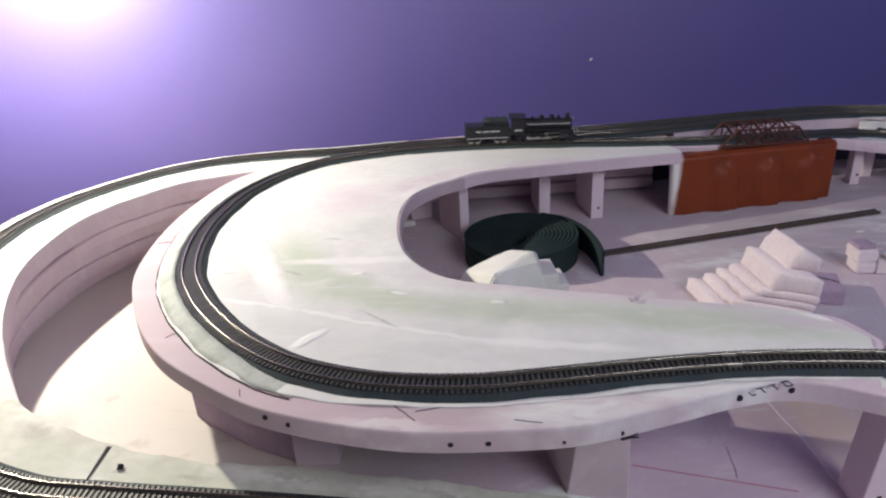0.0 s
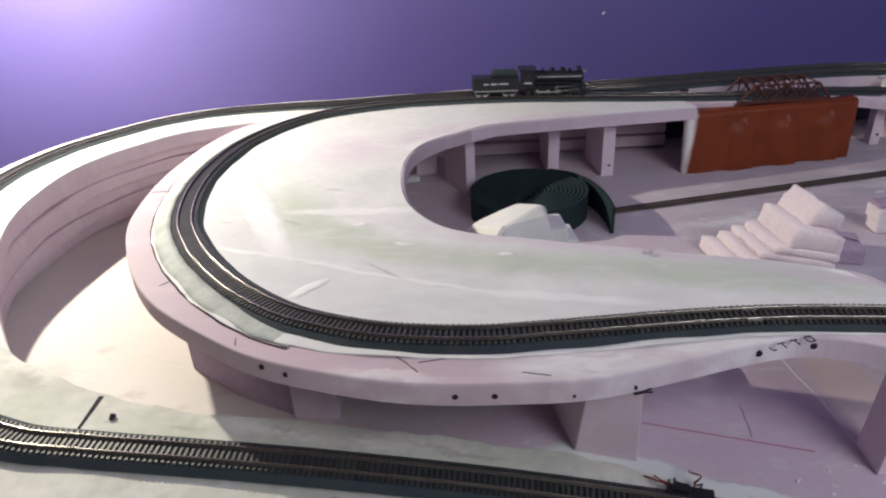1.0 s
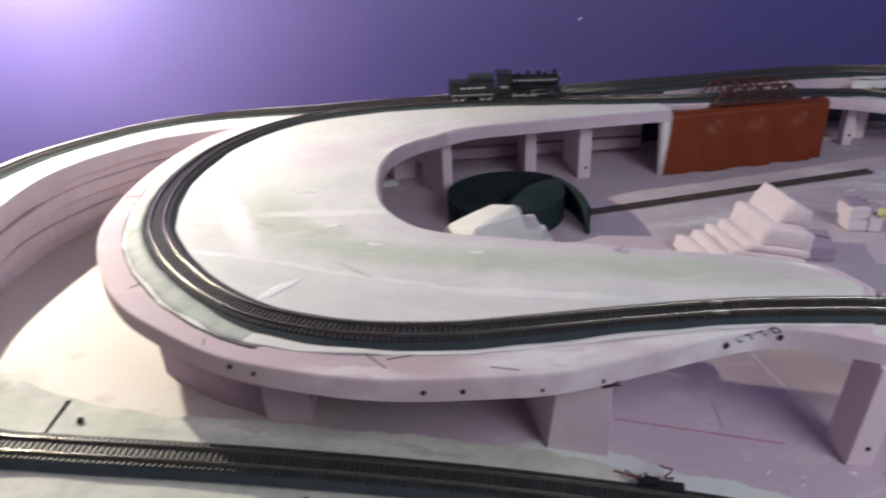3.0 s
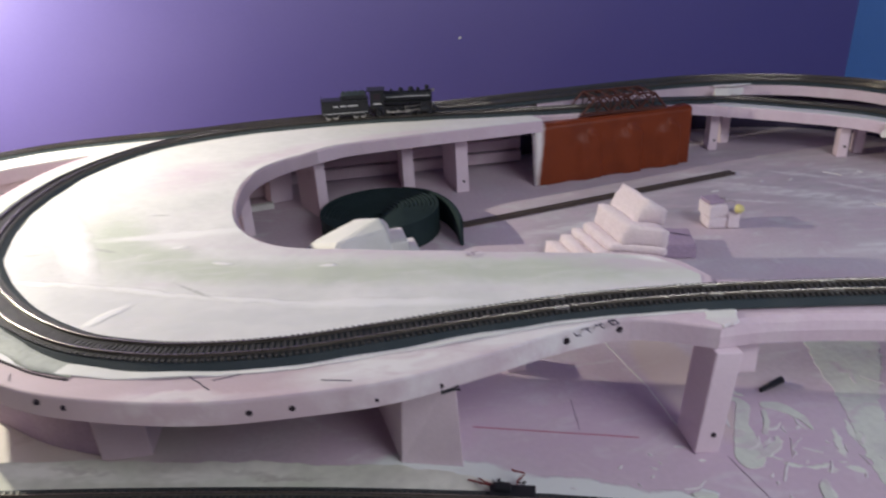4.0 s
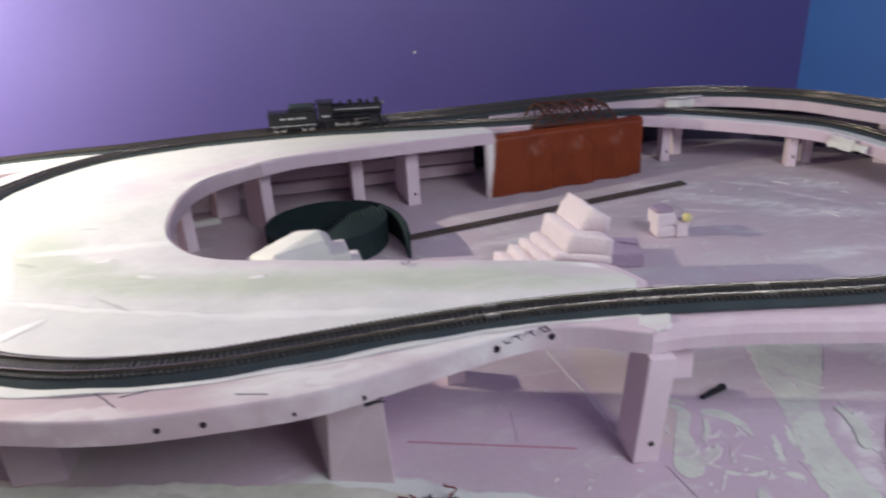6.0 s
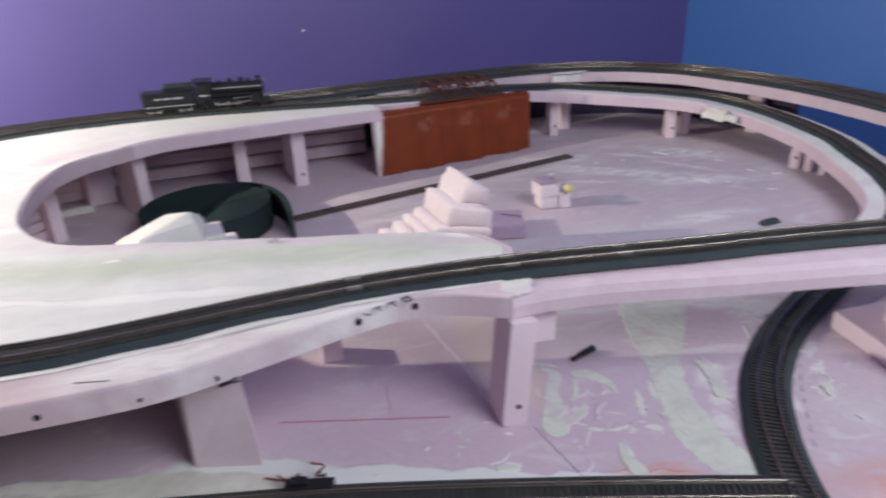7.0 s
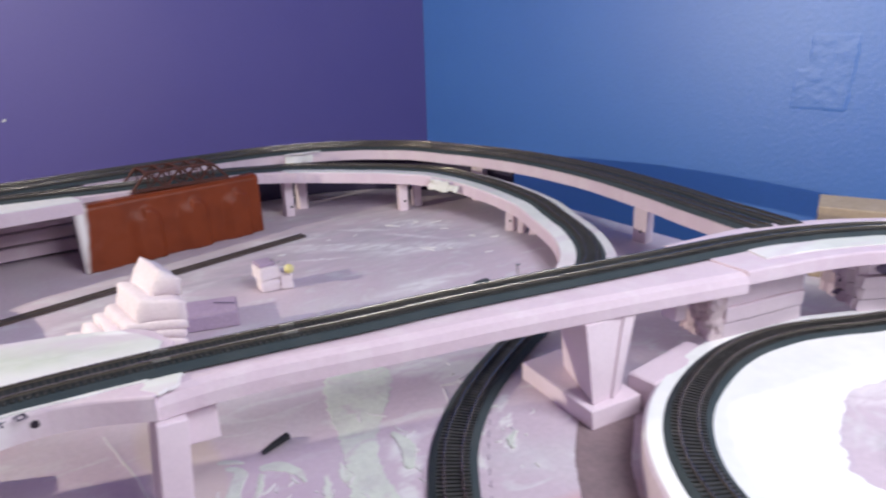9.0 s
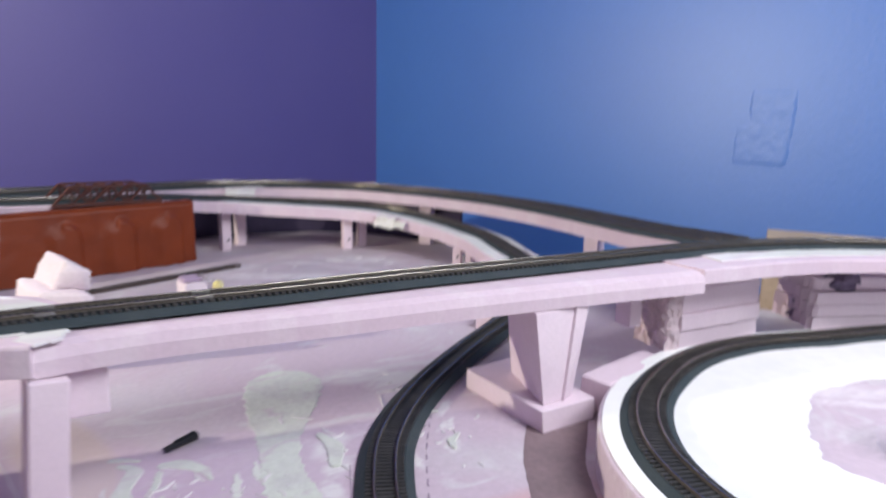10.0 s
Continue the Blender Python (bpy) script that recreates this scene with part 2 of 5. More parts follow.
smear(DECK_PLASTER, (0.87, 0.86, 0.84), [
    (-0.085, 0.708, 0.075, 0.009, -2), (-0.195, 0.710, 0.105, 0.014, -64), (-0.170, 0.615, 0.055, 0.0035, -19), (-0.075, 0.580, 0.065, 0.0035, -22), (0.020, 0.547, 0.060, 0.004, -17),
    (0.110, 0.526, 0.070, 0.007, -9), (-0.081, 0.675, 0.007, 0.003, 0), (-0.032, 0.630, 0.009, 0.003, -10), (0.067, 0.604, 0.007, 0.003, 0), (-0.11, 0.549, 0.018, 0.005, 45), (0.36, 0.556, 0.018, 0.006, -20)],
    0.95, 0.35, ragged=0.006, brush=(0.1, 0.35), lift=0.002)
smear(DECK_PLASTER, (0.40, 0.41, 0.38), [(-0.156, 0.684, 0.012, 0.0025, -30), (-0.048, 0.580, 0.022, 0.002, -42), (-0.228, 0.688, 0.009, 0.002, 0), (-0.127, 0.770, 0.010, 0.002, -10)], 0.7, 0.5, ragged=0.003, scale=90)
RAMP_PLASTER = material("dull_greenish_plaster", (0.62, 0.63, 0.54), 0.7, second=(0.75, 0.74, 0.67), amount=0.9, scale=9, detail=8, sharp=(0.42, 0.60), bump=0.3, bump_scale=80,
                        third=(0.52, 0.49, 0.46), third_scale=7, third_sharp=(0.54, 0.66), third_amount=0.6)
smear(RAMP_PLASTER, (0.56, 0.60, 0.48), [(-0.20, 0.44, 0.06, 0.016, -10), (-0.33, 0.47, 0.05, 0.02, -25), (-0.08, 0.36, 0.06, 0.012, -8), (-0.42, 0.50, 0.05, 0.02, -30), (0.02, 0.44, 0.05, 0.010, -8)], 0.7, 0.7, scale=45)
smear(RAMP_PLASTER, (0.80, 0.79, 0.73), [(-0.28, 0.44, 0.03, 0.010, -40), (-0.14, 0.46, 0.05, 0.006, -5), (-0.37, 0.52, 0.03, 0.008, -20), (-0.05, 0.455, 0.03, 0.006, 0)], 0.7, 0.6, scale=70)
smear(RAMP_PLASTER, (0.36, 0.33, 0.30), [(-0.264, 0.455, 0.005, 0.003, 0), (-0.36, 0.50, 0.020, 0.010, -30), (-0.20, 0.452, 0.012, 0.004, -10), (-0.12, 0.462, 0.020, 0.003, -4), (0.02, 0.455, 0.03, 0.003, -8)], 0.6, 0.5, scale=80)
SHOULDER = material("greenish_plaster_shoulder", (0.54, 0.57, 0.52), 0.75, second=(0.40, 0.43, 0.39), amount=0.8, scale=30, detail=7, sharp=(0.42, 0.62), bump=0.5, bump_scale=200, grain_mix=0.1)
LOOP_FOAM = FOAM.copy()
LOOP_FOAM.name = "plastered_pink_foam"
smear(LOOP_FOAM, (0.50, 0.395, 0.43), [(-0.10, 0.70, 0.42, 0.42, 0)], 0.85, 0.25, ragged=0.03, scale=18, brush=(0.15, 0.5))
smear(LOOP_FOAM, (0.80, 0.79, 0.78), [(0.115, 0.436, 0.060, 0.016, 6), (0.225, 0.460, 0.065, 0.012, 12), (0.290, 0.478, 0.050, 0.008, -2), (-0.02, 0.425, 0.04, 0.006, -8)], 0.85, 0.4, lift=0.001)
smear(LOOP_FOAM, (0.60, 0.45, 0.48), [(-0.12, 0.465, 0.09, 0.016, -28), (-0.25, 0.55, 0.06, 0.018, -48), (0.00, 0.425, 0.05, 0.01, -5)], 0.45, 0.6)
PLATFORM_FOAM = FLOOR_FOAM.copy()
PLATFORM_FOAM.name = "smeared_platform_foam"
smear(PLATFORM_FOAM, (0.27, 0.24, 0.27), [(0.822, 0.188, 0.022, 0.016, 10), (0.845, 0.180, 0.020, 0.012, 30)], 0.75, 0.7, scale=60)
smear(PLATFORM_FOAM, (0.76, 0.70, 0.73), [(0.890, 0.252, 0.07, 0.014, -40), (0.875, 0.232, 0.05, 0.006, -40)], 0.8, 0.5, scale=50)
FRONT_FOAM = FLOOR_FOAM.copy()
FRONT_FOAM.name = "smeared_front_foam"
# mauve ovals paint the dim shade on the floor under the deck front
smear(FRONT_FOAM, (0.55, 0.42, 0.53), [(0.40, 0.44, 0.12, 0.06, -10), (0.14, 0.52, 0.16, 0.07, -10), (0.28, 0.48, 0.12, 0.06, -15)], 0.7, 0.6)
smear(FRONT_FOAM, (0.74, 0.74, 0.72), [(0.649, 0.531, 0.029, 0.019, 11), (0.539, 0.446, 0.020, 0.011, 50), (0.528, 0.416, 0.0136, 0.008, 38), (0.512, 0.391, 0.0145, 0.0066, 83), (0.625, 0.555, 0.04, 0.016, -20)],
      0.8, 0.35, ragged=0.008, scale=60, brush=(0.35, 0.55))
smear(FRONT_FOAM, (0.68, 0.71, 0.64), [
    (0.412, 0.508, 0.0094, 0.0026, 147), (0.442, 0.405, 0.0047, 0.003, 0), (0.459, 0.403, 0.0064, 0.0033, 152), (0.423, 0.379, 0.017, 0.0045, 72),
    (0.424, 0.363, 0.0088, 0.0034, 169), (0.336, 0.396, 0.0087, 0.0036, 168), (0.464, 0.433, 0.0159, 0.0030, 70), (0.482, 0.444, 0.0143, 0.0024, 73), (0.433, 0.411, 0.010, 0.0022, 0), (0.415, 0.415, 0.0069, 0.0021, 167)],
      0.95, 0.22, ragged=0.005, scale=110, brush=(0.25, 0.42), lift=0.0008)
smear(FRONT_FOAM, (0.74, 0.72, 0.71), [
    (0.590, 0.425, 0.020, 0.006, 40), (0.615, 0.400, 0.012, 0.006, 60), (0.600, 0.440, 0.016, 0.004, 15), (0.632, 0.430, 0.014, 0.004, 30), (0.580, 0.395, 0.010, 0.004, 70), (0.648, 0.455, 0.015, 0.004, 40)],
      0.9, 0.3, ragged=0.007, scale=110, brush=(0.3, 0.48), lift=0.0006)
smear(FRONT_FOAM, (0.70, 0.735, 0.715), [(0.160, 0.446, 0.075, 0.017, -20), (0.250, 0.414, 0.060, 0.013, -20), (0.325, 0.392, 0.035, 0.008, -20), (0.338, 0.399, 0.008, 0.004, 0), (0.40, 0.368, 0.06, 0.004, -16)],
      0.95, 0.12, ragged=0.010, brush=(0.05, 0.3), lift=0.0015)
smear(FRONT_FOAM, (0.60, 0.50, 0.46), [(0.378, 0.535, 0.028, 0.085, 6)], 0.75, 0.15, ragged=0.003, brush=(0.05, 0.3))
smear(FRONT_FOAM, (0.60, 0.33, 0.31), [(0.435, 0.358, 0.030, 0.012, -15), (0.60, 0.292, 0.075, 0.028, -8), (0.70, 0.27, 0.05, 0.04, 0)], 0.8, 0.4)
smear(FLOOR_FOAM, (0.43, 0.385, 0.43), [(0.80, 1.00, 0.24, 0.20, -20), (0.55, 0.98, 0.20, 0.12, 10)], 0.75, 0.5, scale=22, brush=(0.38, 0.60))
smear(FLOOR_FOAM, (0.76, 0.74, 0.75), [
    (0.790, 1.02, 0.05, 0.006, -35), (0.70, 0.985, 0.07, 0.005, -30), (0.84, 0.94, 0.05, 0.006, -50), (0.66, 0.93, 0.045, 0.004, -22),
    (0.73, 0.95, 0.11, 0.016, -28), (0.82, 0.88, 0.08, 0.020, -18), (0.66, 1.05, 0.07, 0.02, -10), (0.88, 1.00, 0.06, 0.025, -40), (0.75, 0.75, 0.07, 0.015, 0), (0.40, 0.90, 0.09, 0.015, 12)], 0.8, 0.45, scale=55, brush=(0.42, 0.58))

smear(FLOOR_FOAM, (0.66, 0.62, 0.57), [(-0.33, 0.72, 0.30, 0.34, 20)], 0.9, 0.15, brush=(0.2, 0.4))
smear(FLOOR_FOAM, (0.42, 0.36, 0.33), [(-0.395, 0.57, 0.016, 0.030, 20), (-0.30, 0.545, 0.010, 0.006, 0), (-0.25, 0.520, 0.014, 0.004, 40), (-0.36, 0.62, 0.008, 0.005, 10), (-0.21, 0.55, 0.007, 0.004, 0)], 0.5, 0.6, scale=80)

# ---- building helpers ----


def thing(name, label, category, group="", kind="", at=(0, 0, 0)):
    ob = new(name)
    ob.location = Vector(at) * K
    ob.empty_display_size = 0.02
    return tagged(ob, label, category, group, kind)


def part(name, bm, mat, parent=None, label="", smooth=False):
    me = bpy.data.meshes.new(name)
    bmesh.ops.recalc_face_normals(bm, faces=bm.faces)
    bmesh.ops.scale(bm, vec=(K, K, K), verts=bm.verts)
    bm.to_mesh(me)
    bm.free()
    me.materials.append(mat)
    if smooth:
        for p in me.polygons:
            p.use_smooth = True
    ob = new(name, me)
    if parent is not None:
        ob.parent = parent
        ob.matrix_parent_inverse = Matrix.Translation(parent.location).inverted() if parent.type == "EMPTY" else Matrix()
    if label:
        ob["label"] = label
    return ob


def box(bm, size, m=None, bevel=0.0, taper=1.0):
    """A box of that size with its base centred on the origin, moved by m; the top may be narrower."""
    r = bmesh.ops.create_cube(bm, size=1.0)
    vs = r["verts"]
    for v in vs:
        v.co.z += 0.5
        k = taper if v.co.z > 0.5 else 1.0
        v.co = Vector((v.co.x * size[0] * k, v.co.y * size[1] * k, v.co.z * size[2]))
    if bevel:
        es = list({e for v in vs for e in v.link_edges})
        out = bmesh.ops.bevel(bm, geom=es, offset=bevel, segments=2, affect="EDGES", profile=0.6)
        vs = list({v for f in out["faces"] for v in f.verts} | {v for v in vs if v.is_valid})
    if m is not None:
        bmesh.ops.transform(bm, matrix=m, verts=vs)
    return vs


def rod(bm, a, b, r, r2=None, seg=8):
    a, b = Vector(a), Vector(b)
    d = b - a
    m = Matrix.Translation((a + b) / 2) @ d.to_track_quat("Z", "Y").to_matrix().to_4x4()
    return bmesh.ops.create_cone(bm, cap_ends=True, segments=seg, radius1=r, radius2=r if r2 is None else r2, depth=d.length, matrix=m)["verts"]


def disc(bm, centre, r, depth, axis, seg=16):
    c, a = Vector(centre), Vector(axis).normalized()
    return rod(bm, c - a * depth / 2, c + a * depth / 2, r, seg=seg)


def curve(points, step=0.012):
    """A smooth line through the control points (Catmull-Rom), in even steps."""
    p = [Vector(q) for q in points]
    p = [p[0] * 2 - p[1]] + p + [p[-1] * 2 - p[-2]]
    raw = []
    for i in range(1, len(p) - 2):
        for k in range(12):
            t = k / 12
            a, b, c, d = p[i - 1:i + 3]
            raw.append(0.5 * (2 * b + (c - a) * t + (2 * a - 5 * b + 4 * c - d) * t * t + (3 * b - a - 3 * c + d) * t ** 3))
    raw.append(p[-2])
    dist = [0.0]
    for a, b in zip(raw, raw[1:]):
        dist.append(dist[-1] + (b - a).length)
    n = max(2, int(dist[-1] / step))
    out, j = [], 0
    for i in range(n + 1):
        s = dist[-1] * i / n
        while j < len(raw) - 2 and dist[j + 1] < s:
            j += 1
        f = (s - dist[j]) / max(1e-9, dist[j + 1] - dist[j])
        out.append(raw[j].lerp(raw[j + 1], min(1, max(0, f))))
    return out


def sides(line):
    """The level normal to the left of each point of a line."""
    out = []
    for i in range(len(line)):
        d = line[min(i + 1, len(line) - 1)] - line[max(i - 1, 0)]
        out.append(Vector((-d.y, d.x, 0)).normalized())
    return out


def sweep(bm, line, section, close=True):
    """Sweeps a section, points (left, up), along a line."""
    ns = sides(line)
    rings = [[bm.verts.new(p + n * a + Vector((0, 0, b))) for a, b in section] for p, n in zip(line, ns)]
    k = len(section)
    for r, s in zip(rings, rings[1:]):
        for i in range(k if close else k - 1):
            bm.faces.new((r[i], r[(i + 1) % k], s[(i + 1) % k], s[i]))
    if close:
        bm.faces.new(rings[0])
        bm.faces.new(rings[-1][::-1])


def slab(bm, left, right, thick, rows=6, rough=0.0, round_edge=0.002):
    """A board between two lines of equal length, with a slightly rounded upper edge."""
    def at(i, f):
        return left[i].lerp(right[i], f)
    rings = []
    for i in range(len(left)):
        w = (right[i] - left[i]).length
        e = min(0.3, round_edge / max(w, 1e-6))
        ring = []
        for f, dz in [(0, -thick), (0, -round_edge), (e * 0.3, -round_edge * 0.3), (e, 0)] + [(e + (1 - 2 * e) * k / rows, 0) for k in range(1, rows)] + [(1 - e, 0), (1 - e * 0.3, -round_edge * 0.3), (1, -round_edge), (1, -thick)]:
            p = at(i, f) + Vector((0, 0, dz))
            if rough:
                p = p + Vector((0, 0, rough * noise.noise(p * 22)))
                if f in (0, 1):
                    p = p + Vector((noise.noise(p * 40), noise.noise(p * 40 + Vector((5, 0, 0))), 0)) * rough * 1.2
            ring.append(bm.verts.new(p))
        rings.append(ring)
    k = len(rings[0])
    for r, s in zip(rings, rings[1:]):
        for i in range(k):
            bm.faces.new((r[i], r[(i + 1) % k], s[(i + 1) % k], s[i]))
    bm.faces.new(rings[0])
    bm.faces.new(rings[-1][::-1])


def hull(bm, low, top, z0, z1, bevel=0.001):
    """A block with four corners below and four above."""
    a = [bm.verts.new((x, y, z0)) for x, y in low]
    b = [bm.verts.new((x, y, z1)) for x, y in top]
    bm.faces.new(a[::-1])
    bm.faces.new(b)
    for i in range(4):
        j = (i + 1) % 4
        bm.faces.new((a[i], a[j], b[j], b[i]))
    if bevel:
        bmesh.ops.bevel(bm, geom=list(bm.edges), offset=bevel, segments=2, affect="EDGES", profile=0.6)


def even(points, n):
    line = curve(points, 0.004)
    return [line[round(i * (len(line) - 1) / n)] for i in range(n + 1)]


def offset(line, d, dz=0.0):
    return [p + n * d + Vector((0, 0, dz)) for p, n in zip(line, sides(line))]


def blob(bm, centre, rx, ry, turn, z, thick=0.0012, seed=0, ragged=0.35, seg=36):
    """A thin dab of plaster with a ragged outline."""
    c = Vector((*centre, z))
    m = Matrix.Rotation(radians(turn), 3, "Z")
    ring = []
    for i in range(seg):
        a = 2 * math.pi * i / seg
        d = Vector((math.cos(a), math.sin(a), seed * 3.7))
        k = 1 + ragged * (noise.noise(d * 1.7) + 0.6 * noise.noise(d * 4.5))
        ring.append(m @ Vector((math.cos(a) * rx * k, math.sin(a) * ry * k, 0)))
    low = [bm.verts.new(c + p + Vector((0, 0, -0.0012))) for p in ring]
    top = [bm.verts.new(c + p * 0.90 + Vector((0, 0, thick))) for p in ring]
    mid = bm.verts.new(c + Vector((0, 0, thick)))
    for i in range(seg):
        j = (i + 1) % seg
        bm.faces.new((low[i], low[j], top[j], top[i]))
        bm.faces.new((top[i], top[j], mid))
    bm.faces.new(low[::-1])


# ---- the room ----
CORNER, WALL_TURN = (1.355, 1.744), 11.5
ROOM = pose(CORNER[0], CORNER[1], 0, 0, 0, WALL_TURN)
ROOM_REAL = pose(CORNER[0] * K, CORNER[1] * K, 0, 0, 0, WALL_TURN)


def room_box(name, lo, hi, mat, label, category, bevel=0.0):
    bm = bmesh.new()
    size = [b - a for a, b in zip(lo, hi)]
    box(bm, size, Matrix.Translation(((lo[0] + hi[0]) / 2, (lo[1] + hi[1]) / 2, lo[2])), bevel)
    ob = part(name, bm, mat)
    ob.matrix_world = ROOM_REAL
    return tagged(ob, label, category, kind="structure")


room_box("wall_back", (-3.2, 0.0, -0.9), (0.1, 0.1, 1.5), PURPLE, "purple painted wall behind the layout", "wall")
room_box("wall_right", (0.0, -3.0, -0.9), (0.1, 0.0, 1.5), BLUE, "bright blue painted wall beside the layout", "wall")
room_box("wall_left", (-3.3, -3.0, -0.9), (-3.2, 0.1, 1.5), WHITE_WALL, "plain pale wall", "wall")
room_box("wall_front", (-3.2, -3.1, -0.9), (0.1, -3.0, 1.5), WHITE_WALL, "plain pale wall", "wall")
room_box("ceiling", (-3.3, -3.1, 1.5), (0.1, 0.1, 1.6), WHITE_WALL, "plain painted ceiling", "ceiling")
room_box("floor", (-3.3, -3.1, -1.0), (0.1, 0.1, -0.9), ROOM_FLOOR, "plain brown room floor", "floor")


def plan_board(bm, outline, z0, z1):
    low = [bm.verts.new((x, y, z0)) for x, y in outline]
    top = [bm.verts.new((x, y, z1)) for x, y in outline]
    bm.faces.new(low[::-1])
    bm.faces.new(top)
    for k in range(len(low)):
        n_ = (k + 1) % len(low)
        bm.faces.new((low[k], low[n_], top[n_], top[k]))


BASE = [(-0.75, 0.05), (-0.75, 0.95), (-0.64, 1.13), (-0.40, 1.22), (0.10, 1.27), (0.60, 1.33), (0.85, 1.33), (1.05, 1.20), (1.145, 1.0), (1.155, 0.75), (1.17, 0.55), (1.30, 0.48), (1.30, 0.02)]
bm = bmesh.new()
plan_board(bm, BASE, -0.05, 0.0)
for co_, no_ in (((0.05, 0, 0), (1, 0, 0)), ((0, 0.63, 0), (0, 1, 0))):
    bmesh.ops.bisect_plane(bm, geom=bm.verts[:] + bm.edges[:] + bm.faces[:], plane_co=co_, plane_no=no_)
ground = part("ground", bm, FLOOR_FOAM)
ground.data.materials.append(FRONT_FOAM)
for q in ground.data.polygons:
    q.material_index = 1 if q.center.x > 0.05 * K and q.center.y < 0.63 * K else 0
tagged(ground, "pink foam base board smeared with white plaster", "base board", kind="structure")

table = thing("layout_table", "plain plywood table carrying the foam layout", "table")
bm = bmesh.new()
plan_board(bm, [(x * 0.99, y if y > 0.1 else y + 0.01) for x, y in BASE], -0.072, -0.051)
part("tabletop", bm, PLY, table)
for sx, sy in ((-0.66, 0.12), (-0.60, 1.05), (1.05, 0.95), (1.2, 0.12)):
    bm = bmesh.new()
    box(bm, (0.06, 0.06, 0.8275), pose(sx, sy, -0.9), 0.003)
    part("leg", bm, PLY, table)

# a plate on the blue wall, painted over
plate = thing("wall_plate", "cover plate painted over in the blue of the wall", "cover plate")
bm = bmesh.new()
rows_ = []
for i in range(33):
    row = []
    for k in range(41):
        u, w = -0.07 + 0.14 * i / 32, -0.085 + 0.17 * k / 40
        d = []
        for cx, cz, hx, hz in ((-0.003, -0.033, 0.047, 0.034), (0.008, 0.026, 0.038, 0.038)):
            qx, qz = abs(u - cx - 0.04 * w) - hx, abs(w - cz) - hz
            d.append(math.hypot(max(qx, 0), max(qz, 0)) + min(max(qx, qz), 0) - 0.003)
        f = max(0.0, min(1.0, 0.5 - min(d) / 0.010))
        f = f * f * (3 - 2 * f)
        lump = 0.0006 * noise.noise(Vector((u * 45, w * 45, 1))) + 0.0005 * noise.noise(Vector((u * 110, w * 110, 5)))
        row.append(bm.verts.new((u, 0.0010 - f * (0.0016 + lump), w + 0.2275)))
    rows_.append(row)
for i in range(32):
    for k in range(40):
        bm.faces.new((rows_[i][k], rows_[i + 1][k], rows_[i + 1][k + 1], rows_[i][k + 1]))
rim_ = [q for q in bm.edges if q.is_boundary]
out_ = bmesh.ops.extrude_edge_only(bm, edges=rim_)
for q in out_["geom"]:
    if isinstance(q, bmesh.types.BMVert):
        q.co.y += 0.004
bmesh.ops.transform(bm, matrix=ROOM @ pose(0, -1.060, 0, 0, 0, -90), verts=bm.verts)
part("plate", bm, BLUE, plate, smooth=True)

# ---- decks ----
DECK = 0.114   # top of the raised deck
THICK = 0.0185  # foam sheet
Z = DECK


def deck_thing(name, label):
    return thing(name, label, "foam deck", kind="structure")


OUTER = [(0.357, 0.441, Z), (0.318, 0.459, Z), (0.284, 0.465, Z), (0.240, 0.456, Z), (0.182, 0.437, Z), (0.119, 0.419, Z), (0.060, 0.415, Z),
         (-0.004, 0.416, Z), (-0.062, 0.427, Z), (-0.131, 0.450, Z), (-0.186, 0.484, Z), (-0.242, 0.528, Z), (-0.283, 0.578, Z),
         (-0.316, 0.636, Z), (-0.343, 0.704, Z), (-0.356, 0.800, Z), (-0.353, 0.901, Z), (-0.330, 1.005, Z), (-0.283, 1.078, Z)]
INNER = [(0.386, 0.520, Z), (0.370, 0.556, Z), (0.334, 0.571, Z), (0.198, 0.609, Z), (0.103, 0.634, Z), (0.031, 0.655, Z), (-0.006, 0.682, Z),
         (-0.031, 0.724, Z), (-0.044, 0.778, Z), (-0.048, 0.840, Z), (-0.041, 0.895, Z), (-0.014, 0.942, Z), (0.034, 0.981, Z)]
BACK_OUT = [(-0.283, 1.078, Z), (-0.225, 1.128, Z), (-0.150, 1.162, Z), (-0.050, 1.190, Z), (0.100, 1.212, Z), (0.250, 1.228, 0.1115), (0.380, 1.240, 0.107)]
BACK_IN = [(0.034, 0.981, Z), (0.070, 1.003, Z), (0.110, 1.012, Z), (0.189, 1.030, 0.1125), (0.270, 1.050, 0.110), (0.380, 1.078, 0.106)]

loop = deck_thing("loop_deck", "raised pink foam loop deck coated with white plaster")
N = 150
left, right = even(OUTER, N), even(INNER, N)
bm = bmesh.new()
slab(bm, left, right, THICK, 10)
part("foam_sheet", bm, LOOP_FOAM, loop)
bm = bmesh.new()
bl, br = even(BACK_OUT, 60), even(BACK_IN, 60)
slab(bm, bl, br, THICK, 8)
part("foam_sheet", bm, FOAM, loop)

